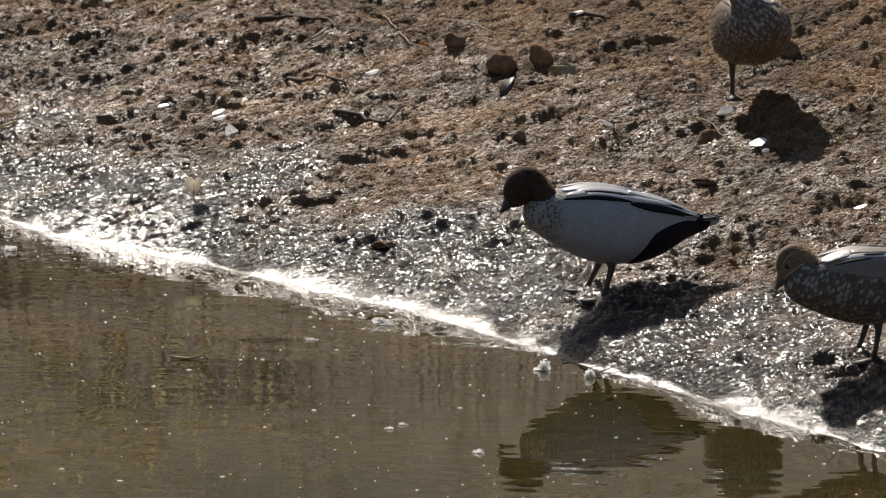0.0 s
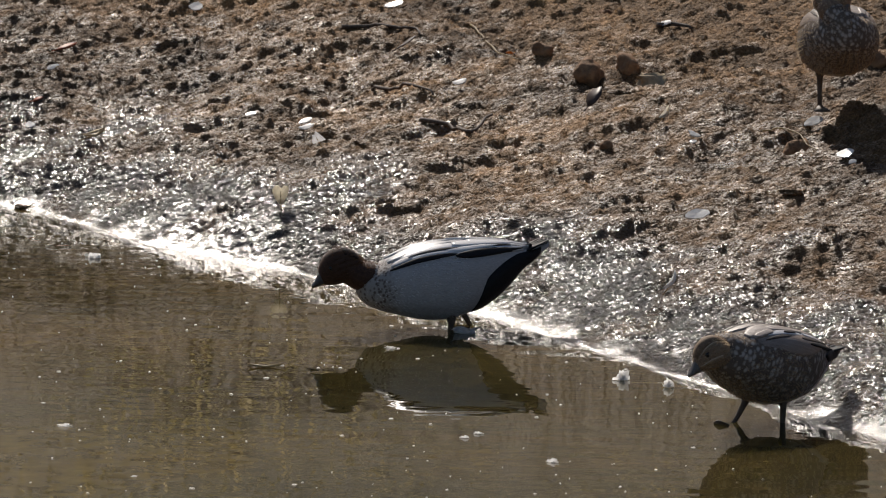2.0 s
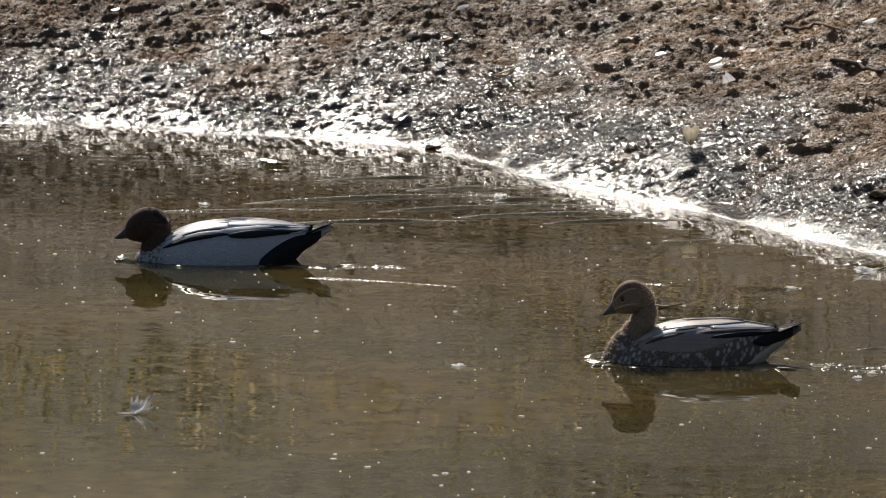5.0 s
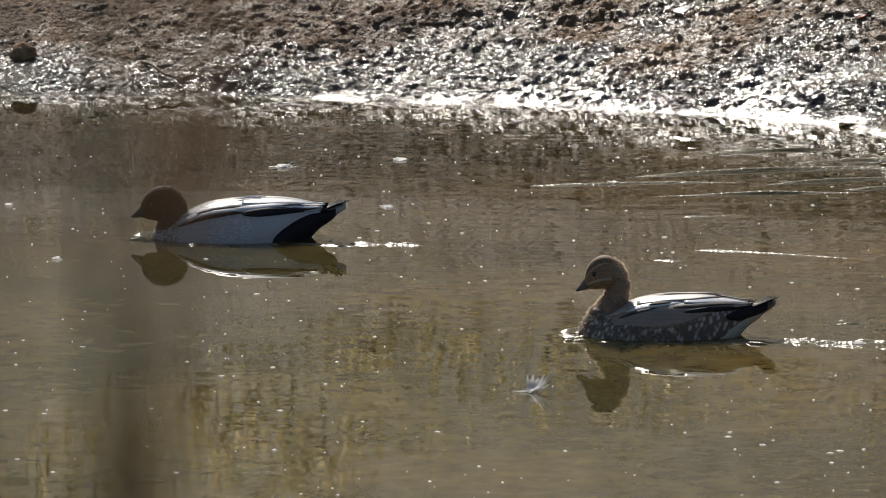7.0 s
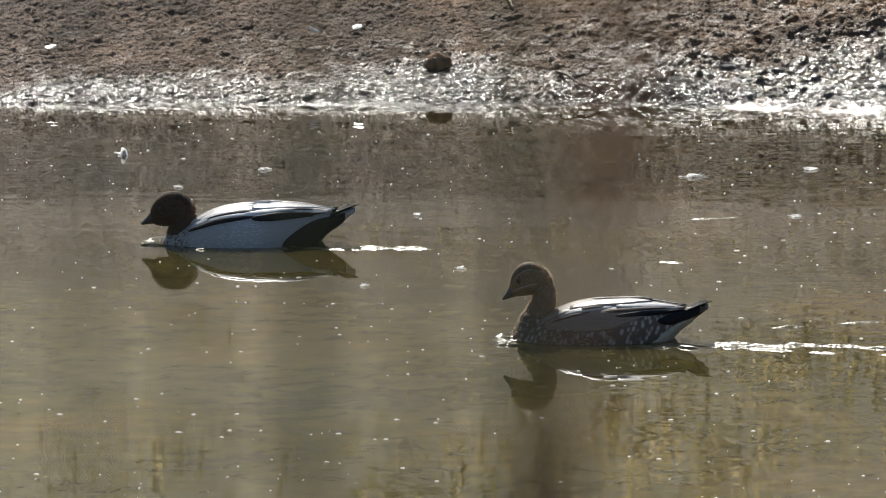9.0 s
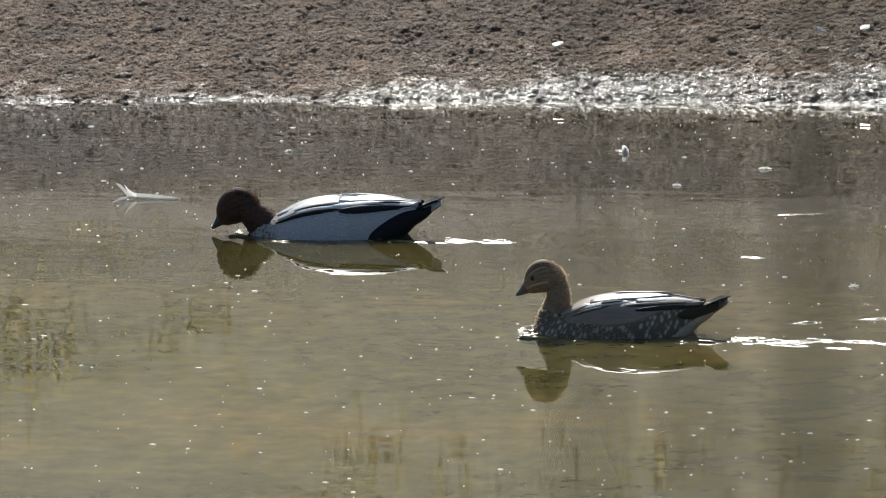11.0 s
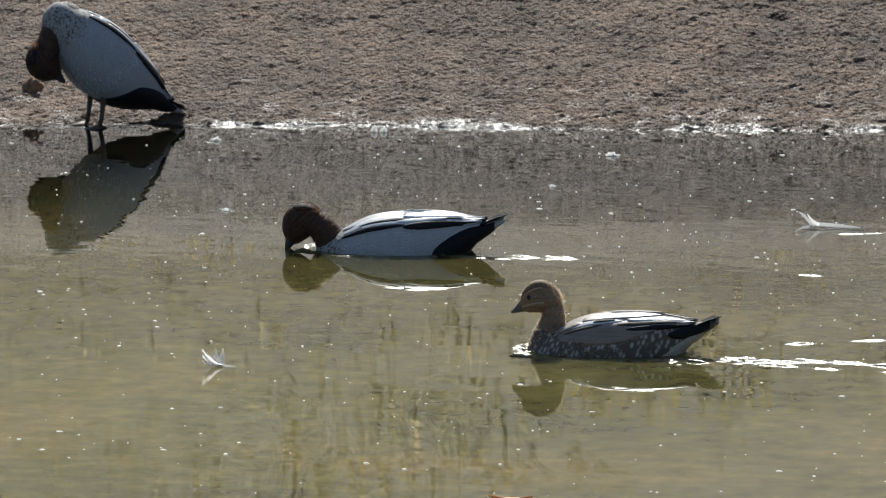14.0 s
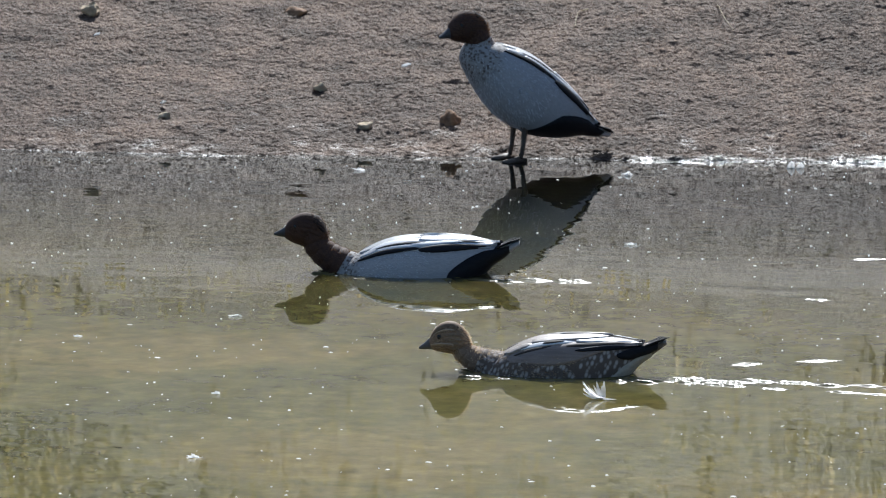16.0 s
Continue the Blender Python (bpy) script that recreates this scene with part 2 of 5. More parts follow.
def hen_body_material():
    """Brown-grey with rows of pale drop-shaped spots, paler beneath."""
    m, nt, p = material("spotted brown plumage")
    co = coords(nt)
    xyz = nt.nodes.new("ShaderNodeSeparateXYZ")
    nt.links.new(co, xyz.inputs[0])
    lay = nt.nodes.new("ShaderNodeCombineXYZ")
    nt.links.new(maths(nt, "MULTIPLY", xyz.outputs[0], 1.25), lay.inputs[0])
    nt.links.new(xyz.outputs[1], lay.inputs[1])
    nt.links.new(maths(nt, "ADD", maths(nt, "MULTIPLY", xyz.outputs[2], 0.85), maths(nt, "MULTIPLY", xyz.outputs[0], 0.45)), lay.inputs[2])
    vor = nt.nodes.new("ShaderNodeTexVoronoi")
    nt.links.new(lay.outputs[0], vor.inputs["Vector"])
    vor.inputs["Scale"].default_value = 92
    vor.inputs["Randomness"].default_value = 0.8
    spot = ramp(nt, vor.outputs["Distance"], [(0.22, (0.55, 0.49, 0.43)), (0.52, (0.145, 0.110, 0.085))])
    grain = noise_tex(nt, co, 260, 3, 0.6)
    c = mixed(nt, maths(nt, "MULTIPLY", grain.outputs["Fac"], 0.30), spot.outputs[0], (0.21, 0.165, 0.13))
    nt.links.new(c, p.inputs["Base Color"])
    p.inputs["Roughness"].default_value = 0.75
    p.inputs["Specular IOR Level"].default_value = 0.2
    sheen(p, 0.15, (0.8, 0.7, 0.6))
    bump(nt, p, grain.outputs["Fac"], 0.3, 0.002)
    return m


MUD = mud_material()
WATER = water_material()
RIPPLE = ripple_material()
DRAKE_FRINGE = gauzy("brown barbs", (0.17, 0.095, 0.055), 0.6)
HEN_FRINGE = gauzy("golden brown barbs", (0.66, 0.53, 0.38), 0.75)
PALE_FRINGE = gauzy("pale grey barbs", (0.86, 0.86, 0.86), 0.65)
DRAKE_BODY = drake_body_material()
DRAKE_BREAST = drake_body_material(True)
HEN_BODY = hen_body_material()
DRAKE_HEAD = plumage("dark brown head plumage", (0.108, 0.056, 0.036), (0.054, 0.028, 0.019), (160, 160, 160), fuzz=0.3)
DRAKE_MANE = plumage("black mane plumage", (0.036, 0.021, 0.016), (0.018, 0.012, 0.010), (160, 160, 160), fuzz=0.3)
HEN_HEAD = plumage("fawn brown head plumage", (0.37, 0.25, 0.16), (0.22, 0.15, 0.10), (170, 170, 170), fuzz=0.6)
HEN_CROWN = plumage("darker crown plumage", (0.28, 0.19, 0.115), (0.16, 0.105, 0.068), (170, 170, 170), fuzz=0.6)
HEN_NECK = plumage("brown neck plumage", (0.33, 0.23, 0.155), (0.19, 0.13, 0.09), (150, 150, 150), fuzz=0.6)
PALE_STRIPE = plain("pale face stripe", (0.47, 0.355, 0.25), 0.8, 0.2, 200)
GREY_WING = plumage("grey wing feathers", (0.70, 0.71, 0.74), (0.50, 0.52, 0.56), (18, 190, 190), gloss=0.42)
HEN_WING = plumage("grey-brown wing feathers", (0.35, 0.275, 0.225), (0.225, 0.172, 0.138), (18, 190, 190), gloss=0.42)
BLACK_FEATHER = plumage("black feathers", (0.016, 0.015, 0.018), (0.008, 0.008, 0.010), (20, 180, 180), gloss=0.68)
BROWN_FEATHER = plumage("dark brown feathers", (0.075, 0.058, 0.048), (0.032, 0.025, 0.022), (20, 180, 180), gloss=0.65)
WHITE_FEATHER = plumage("white feathers", (0.86, 0.85, 0.84), (0.70, 0.69, 0.69), (20, 180, 180), gloss=0.36)
SCAPULAR = plumage("pale grey scapular feathers", (0.74, 0.73, 0.72), (0.46, 0.45, 0.44), (20, 180, 180), gloss=0.38)
HEN_SCAPULAR = plumage("fawn-edged scapular feathers", (0.50, 0.42, 0.36), (0.27, 0.22, 0.185), (20, 180, 180), gloss=0.42)
BUFF_BELLY = plumage("buff white belly plumage", (0.60, 0.52, 0.40), (0.42, 0.35, 0.27), (60, 160, 160))
BILL = plain("slate bill", (0.062, 0.058, 0.058), 0.4, 0.2, 90)
HEN_BILL = plain("grey bill", (0.135, 0.120, 0.110), 0.4, 0.2, 90)
EYE_DARK = plain("dark eye", (0.008, 0.006, 0.005), 0.08, 0.05, 50)
LEG = plain("grey-brown leg skin", (0.115, 0.085, 0.062), 0.6, 0.3, 240, 0.001)
STONE = plain("brown stone", (0.29, 0.160, 0.078), 0.85, 0.45, 60, 0.010)
STONE_PALE = plain("tan stone", (0.52, 0.40, 0.25), 0.85, 0.35, 45, 0.008)
CLOD = plain("damp clod", (0.070, 0.050, 0.034), 0.55, 0.4, 60, 0.008)
DRY_LEAF = plain("dry brown leaf", (0.055, 0.034, 0.026), 0.5, 0.4, 40, 0.001)
RED_LEAF = gauzy("rust red leaf", (0.40, 0.10, 0.03), 0.4)
ORANGE = gauzy("orange leaf bit", (0.75, 0.36, 0.09), 0.4)
STRAW = gauzy("pale dry leaf", (0.50, 0.38, 0.20), 0.4)
TWIG = plain("weathered twig bark", (0.115, 0.082, 0.058), 0.75, 0.35, 120, 0.002)
WHITE_BIT = gauzy("white bark chip", (0.86, 0.85, 0.82), 0.30, gloss=0.28)
DOWN = gauzy("white down", (0.96, 0.95, 0.93), 0.75)
CREAM = gauzy("cream feather vane", (0.88, 0.83, 0.71), 0.7)
SPECK = gauzy("floating seed fluff", (0.95, 0.94, 0.90), 0.85)
GRASS = grass_material()
OLIVE_STEM = plain("olive grass stem", (0.13, 0.115, 0.045), 0.7, 0.25, 80)
STEM = plain("brown plant stem", (0.34, 0.19, 0.08), 0.8, 0.2, 60)

# ---------------------------------------------------------------- the lie of the land
SHORE_X = [-400.0, -60.0, -14.0, -9.0, -7.4, -6.15, -4.8, -4.0, -3.0, -2.4, -2.0, -1.5, -1.25, -1.07, -0.9, -0.7, -0.5, -0.3, -0.1, 0.1, 0.39, 0.68, 1.2, 2.0, 3.5, 6.0, 14.0, 60.0, 400.0]
SHORE_Y = [12.0, 12.0, 14.8, 16.45, 16.83, 17.12, 17.41, 17.54, 17.66, 17.68, 17.60, 17.50, 17.42, 17.28, 17.02, 16.75, 16.47, 16.22, 15.93, 15.57, 15.04, 14.51, 13.6, 12.4, 10.9, 9.6, 8.0, 7.0, 7.0]


def shore_y(x):
    return np.interp(x, SHORE_X, SHORE_Y)


def lattice(ix, iy, seed):
    """A random number from 0 to 1 for each lattice point."""
    h = (ix.astype(np.int64) * 374761393 + iy.astype(np.int64) * 668265263 + seed * 974634777) & 0xFFFFFFFF
    h = ((h ^ (h >> 13)) * 1274126177) & 0xFFFFFFFF
    h = ((h ^ (h >> 16)) * 2246822519) & 0xFFFFFFFF
    return (h ^ (h >> 15)) / 4294967295.0


def value_noise(x, y, size, seed):
    u, v = x / size, y / size
    iu, iv = np.floor(u), np.floor(v)
    a, b = u - iu, v - iv
    a, b = a * a * a * (a * (6 * a - 15) + 10), b * b * b * (b * (6 * b - 15) + 10)
    n00, n10 = lattice(iu, iv, seed), lattice(iu + 1, iv, seed)
    n01, n11 = lattice(iu, iv + 1, seed), lattice(iu + 1, iv + 1, seed)
    return (n00 * (1 - a) + n10 * a) * (1 - b) + (n01 * (1 - a) + n11 * a) * b - 0.5


def lumps(x, y, size, seed):
    """Rounded clods, one in each cell, some larger than others: 0 between them, up to 1 on top."""
    u, v = x / size, y / size
    iu, iv = np.floor(u), np.floor(v)
    best = np.zeros_like(u)
    for du in (-1, 0, 1):
        for dv in (-1, 0, 1):
            cu, cv = iu + du, iv + dv
            px, py = cu + lattice(cu, cv, seed), cv + lattice(cu, cv, seed + 1)
            r = 0.30 + 0.36 * lattice(cu, cv, seed + 2) ** 2
            q = 1 - ((u - px) ** 2 + (v - py) ** 2) / (r * r)
            best = np.maximum(best, np.where(q > 0, np.sqrt(np.maximum(q, 0)) * r, 0))
    return best


def shore_distance(x, y):
    """Metres from the water's edge of the far bank: more than 0 on land."""
    d2 = np.full(np.shape(x), 1e12)
    for i in range(len(SHORE_X) - 1):
        ax, ay, bx, by = SHORE_X[i], SHORE_Y[i], SHORE_X[i + 1], SHORE_Y[i + 1]
        ex, ey = bx - ax, by - ay
        k = np.clip(((x - ax) * ex + (y - ay) * ey) / (ex * ex + ey * ey), 0, 1)
        d2 = np.minimum(d2, (x - ax - k * ex) ** 2 + (y - ay - k * ey) ** 2)
    return np.sqrt(d2) * np.where(y >= shore_y(x), 1.0, -1.0)


def land(d):
    """Height of the bank at a distance from the water."""
    return np.where(d < 0, np.maximum(d * 0.25, -0.6), np.interp(d, [0, 0.08, 0.6, 3.4, 9, 16, 30, 4000], [0, 0.033, 0.145, 0.83, 3.4, 7.2, 8.5, 12.0]))


def height(x, y):
    """Ground height, with its clods and hollows, and how wet it is there."""
    x, y = np.asarray(x, float), np.asarray(y, float)
    d = shore_distance(x, y)
    near = np.maximum(3.2 - y, -2.0) * 0.28
    d = d + 0.05 * value_noise(x, y, 0.35, 3) + 0.025 * value_noise(x, y, 0.11, 4)
    z = np.maximum(land(d), np.minimum(near, 1.3))
    far = np.clip((4.3 - d) / 0.8, 0, 1) * np.clip((d + 1.5) / 1.0, 0, 1)
    rough = far * np.clip(d / np.interp(x, [-6, -3, -1.5], [0.03, 0.04, 0.12]), 0.10, 1.0)
    # the flat bank to the left has smaller lumps than the trodden slope
    trodden = np.clip((x + 3.5) / 3.0, 0.22, 1.0)
    wx = x + 0.034 * value_noise(x, y, 0.045, 41) + 0.014 * value_noise(x, y, 0.018, 42)
    wy = y + 0.034 * value_noise(x, y, 0.045, 43) + 0.014 * value_noise(x, y, 0.018, 44)
    ux, uy = x + 0.3 * (wx - x), y + 0.3 * (wy - y)
    z = z + rough * trodden * (0.055 * value_noise(x, y, 0.50, 11) + 0.034 * value_noise(ux, uy, 0.19, 12))
    even = np.clip((x + 3.8) / 2.0, 0.34, 1.0)
    reach = np.interp(x, [-9, -6.5, -5.0, -4.2, -3.3, -2.2, -1.3, -0.6, 1.5], [0.022, 0.026, 0.036, 0.065, 0.14, 0.44, 0.62, 0.40, 0.30])
    wet = np.clip(1.25 - d / (reach * (1 + 1.1 * value_noise(x, y, 0.8, 31))) + 1.1 * value_noise(x, y, 0.17, 32) + 0.5 * value_noise(x, y, 0.05, 33), 0, 1)
    soft = 1 - 0.32 * wet
    # the flat bank meets the water at a gentler slope
    z = z - np.interp(x, [-4.0, -1.5], [0.17, 0.0]) * np.clip(d, 0, 0.09)
    # clods and creases, drawn out along the slope
    z = z + rough * even * soft * (0.013 * (0.3 + 0.7 * trodden) * value_noise(0.62 * ux, uy, 0.085, 13) + 0.010 * value_noise(0.62 * wx, wy, 0.040, 14))
    z = z + rough * even * soft * (0.011 * trodden * np.abs(value_noise(0.62 * ux, uy, 0.062, 15)) + 0.013 * np.abs(value_noise(0.62 * ux, uy, 0.031, 17)) + 0.008 * value_noise(0.7 * wx, wy, 0.018, 18))
    # crumbly crust: grains of three sizes, the larger ones in patches
    cover = np.clip(0.35 + 2.2 * value_noise(x, y, 0.26, 51), 0.0, 1.2)
    crust = far * np.clip(d / np.interp(x, [-4, -1.5], [0.015, 0.055]), 0.10, 1.0)
    z = z + crust * (0.14 * 0.050 * trodden * soft * cover * lumps(wx, wy, 0.050, 21) + 0.46 * 0.024 * even * soft * lumps(wx, wy, 0.024, 25) + 0.66 * 0.0135 * np.interp(x, [-7.0, -6.0, -5.0, -3.0], [0.58, 0.76, 0.92, 1.0]) * lumps(wx, wy, 0.0135, 29)) - 0.008 * crust
    dry = np.clip((d - np.interp(x, [-6, -3, -1.5], [0.05, 0.3, 1.0])) / 1.2, 0, 1)
    ragged = np.clip(1 + 2.4 * value_noise(x, y, 0.21, 61) + 1.6 * value_noise(x, y, 0.06, 62), 0.05, 2.2)
    broken = np.interp(x, [-2.4, -1.4], [1.0, 0.0])
    edge = (1 - broken + broken * np.clip(0.35 + 3.2 * value_noise(x, y, 0.07, 63) + 1.6 * value_noise(x, y, 0.3, 64), 0, 1)) * np.clip(1.3 - d / (ragged * np.interp(x, [-6, -3, -2.2, -1.7, -1.2, -0.7, 0.0, 0.6], [0.009, 0.012, 0.03, 0.18, 0.26, 0.10, 0.070, 0.045])), 0, 1)
    return z, wet, dry, edge


def ground_at(x, y):
    return float(height(np.array([x]), np.array([y]))[0][0])

# ---------------------------------------------------------------- helpers for things
def finish(bm, name, mat, smooth=True):
    bmesh.ops.recalc_face_normals(bm, faces=bm.faces)
    me = bpy.data.meshes.new(name)
    bm.to_mesh(me)
    bm.free()
    me.materials.append(mat)
    if smooth:
        me.polygons.foreach_set("use_smooth", [True] * len(me.polygons))
    return me


def part(name, bm, mat, parent, label="", smooth=True):
    """One mesh object under a thing or under a part."""
    ob = new(name, finish(bm, name, mat, smooth))
    ob.parent = parent
    return tagged(ob, label)


def thing(name, bm, mat, label, category, group="", kind="", smooth=True):
    return tagged(new(name, finish(bm, name, mat, smooth)), label, category, group, kind)


def rings(bm, loops, closed_ends=True):
    """Skin a row of rings of points, closing both ends."""
    vs = [[bm.verts.new(p) for p in loop] for loop in loops]
    n = len(vs[0])
    for a, b in zip(vs, vs[1:]):
        for i in range(n):
            bm.faces.new((a[i], a[(i + 1) % n], b[(i + 1) % n], b[i]))
    if closed_ends:
        bm.faces.new(vs[0])
        bm.faces.new(list(reversed(vs[-1])))
    return vs


def smooth_rows(rows, per=4):
    """More stations between those given, on a smooth line through them."""
    rows = np.array(rows, float)
    out = []
    for i in range(len(rows) - 1):
        p0, p1, p2, p3 = rows[max(i - 1, 0)], rows[i], rows[i + 1], rows[min(i + 2, len(rows) - 1)]
        for k in range(per):
            t = k / per
            out.append(0.5 * (2 * p1 + (p2 - p0) * t + (2 * p0 - 5 * p1 + 4 * p2 - p3) * t * t + (3 * p1 - p0 - 3 * p2 + p3) * t ** 3))
    out.append(rows[-1])
    return np.array(out)


class Hull:
    """A body drawn through stations (x, top, bottom, half width)."""

    def __init__(self, stations, k=1.0, power=2.3):
        st = smooth_rows(stations)
        st[:, 1:] *= k
        st[:, 0] *= k
        self.st, self.power = st[np.argsort(st[:, 0])], power

    def at(self, x, a, lift=0.0):
        """The surface at x, at the angle a from straight up towards the duck's left, in degrees."""
        top, bot, hw = (np.interp(x, self.st[:, 0], self.st[:, i]) for i in (1, 2, 3))
        c, s = math.cos(radians(a)), math.sin(radians(a))
        q = 2 / self.power
        zc, hh = (top + bot) / 2, (top - bot) / 2
        y = math.copysign(abs(s) ** q, s) * (hw + lift)
        z = zc + math.copysign(abs(c) ** q, c) * (hh + lift)
        return (x, y, z)

    def mesh(self, sides=28):
        bm = bmesh.new()
        rings(bm, [[self.at(x, 360 * i / sides) for i in range(sides)] for x in self.st[:, 0]])
        return bm

    def patch(self, x0, x1, a0, a1, lift=0.003, nx=22, na=10, bias=0.0, tip=0.0, flat=4):
        """A shell that lies on the body from x0 to x1 between two angles (each a function of 0 to 1 along it)."""
        bm = bmesh.new()
        outer, inner = [], []
        for i in range(nx + 1):
            u = i / nx
            x = x0 + (x1 - x0) * u
            lo, hi = a0(u), a1(u)
            edge = min(1.0, 6 * u, 6 * (1 - u)) ** 0.5
            row_o, row_i = [], []
            for j in range(na + 1):
                v = j / na
                round_off = (1 - (2 * v - 1) ** flat) * edge
                row_o.append(bm.verts.new(self.at(x, lo + (hi - lo) * v, 0.0006 + bias * (1 - 0.85 * u ** 5) + tip * u ** 3 + lift * round_off)))
                row_i.append(bm.verts.new(self.at(x, lo + (hi - lo) * v, -0.003 + 0.8 * tip * u ** 3)))
            outer.append(row_o)
            inner.append(row_i)
        for g, flip in ((outer, False), (inner, True)):
            for i in range(nx):
                for j in range(na):
                    q = (g[i][j], g[i + 1][j], g[i + 1][j + 1], g[i][j + 1])
                    bm.faces.new(q if not flip else tuple(reversed(q)))
        for i in range(nx):
            for j in (0, na):
                bm.faces.new((outer[i][j], outer[i + 1][j], inner[i + 1][j], inner[i][j]))
        for j in range(na):
            for i in (0, nx):
                bm.faces.new((outer[i][j], outer[i][j + 1], inner[i][j + 1], inner[i][j]))
        return bm


def ball(bm, centre, radii, seg=14, rows=9, turn=None):
    m = Matrix.Translation(centre) @ (turn or Matrix()) @ Matrix.Diagonal((*radii, 1))
    bmesh.ops.create_uvsphere(bm, u_segments=seg, v_segments=rows, radius=1, matrix=m)
    return bm


def tube(bm, points, radii, sides=8):
    """A round tapering tube through points."""
    pts = [Vector(p) for p in points]
    loops = []
    for i, p in enumerate(pts):
        d = (pts[min(i + 1, len(pts) - 1)] - pts[max(i - 1, 0)]).normalized()
        side = d.cross(Vector((0.13, 0.21, 0.97))).normalized()
        up = side.cross(d)
        loops.append([p + (side * math.cos(2 * math.pi * k / sides) + up * math.sin(2 * math.pi * k / sides)) * radii[i] for k in range(sides)])
    rings(bm, loops)
    return bm


# ---------------------------------------------------------------- ducks
BODY_STATIONS = [(0.164, 0.000, -0.012, 0.006), (0.159, 0.011, -0.029, 0.023), (0.148, 0.019, -0.043, 0.039), (0.129, 0.028, -0.053, 0.055),
                 (0.098, 0.046, -0.063, 0.072), (0.050, 0.067, -0.075, 0.085), (0.000, 0.0765, -0.080, 0.089), (-0.050, 0.078, -0.072, 0.085),
                 (-0.095, 0.0765, -0.052, 0.073), (-0.130, 0.072, -0.028, 0.056), (-0.155, 0.067, -0.004, 0.042), (-0.178, 0.063, 0.022, 0.029),
                 (-0.200, 0.064, 0.036, 0.020), (-0.218, 0.067, 0.049, 0.015), (-0.233, 0.071, 0.060, 0.008)]
HEAD_STATIONS = [(-0.047, 0.004, -0.012, 0.010), (-0.041, 0.017, -0.026, 0.019), (-0.028, 0.031, -0.034, 0.025), (-0.010, 0.0385, -0.034, 0.0285),
                 (0.008, 0.037, -0.030, 0.0275), (0.023, 0.029, -0.0255, 0.0225), (0.034, 0.018, -0.021, 0.016), (0.039, 0.010, -0.017, 0.011)]
HEN_HEAD_STATIONS = [(-0.042, 0.002, -0.018, 0.010), (-0.036, 0.015, -0.030, 0.018), (-0.024, 0.028, -0.034, 0.023), (-0.008, 0.035, -0.031, 0.0255),
                     (0.010, 0.033, -0.026, 0.0245), (0.024, 0.025, -0.022, 0.0200), (0.034, 0.014, -0.018, 0.0145), (0.039, 0.007, -0.015, 0.010)]
BILL_STATIONS = [(0.030, 0.013, -0.018, 0.0115), (0.040, 0.006, -0.0170, 0.0105), (0.049, -0.001, -0.0158, 0.0096), (0.057, -0.006, -0.0148, 0.0080), (0.0625, -0.009, -0.0138, 0.0040)]
NECK_PIECES = 7


def fringe(source, count, length, lean, seed, back=-9.0):
    """Short loose barbs all over a mesh, swept to the back."""
    r = random.Random(seed)
    me = source.data
    polys = [p for p in me.polygons if p.center.x > back]
    weights = [p.area for p in polys]
    bm = bmesh.new()
    for p in r.choices(polys, weights, k=count):
        c, n = p.center, p.normal
        c = c + Vector((r.uniform(-1, 1), r.uniform(-1, 1), r.uniform(-1, 1))) * p.area ** 0.5 * 0.45
        c = c - n * n.dot(c - p.center)
        d = (n * r.uniform(0.35, 0.8) + Vector((-lean, 0, -0.25)) + Vector((r.uniform(-1, 1), r.uniform(-1, 1), r.uniform(-1, 1))) * 0.3).normalized()
        q = length * r.uniform(0.5, 1.2)
        side = d.cross(n)
        if side.length < 1e-4:
            continue
        side = side.normalized() * q * 0.11
        bm.faces.new([bm.verts.new(p) for p in (c - n * 0.0005 + side, c - n * 0.0005 - side, c + d * q * 0.6 - side * 0.7, c + d * q, c + d * q * 0.6 + side * 0.7)])
    return bm


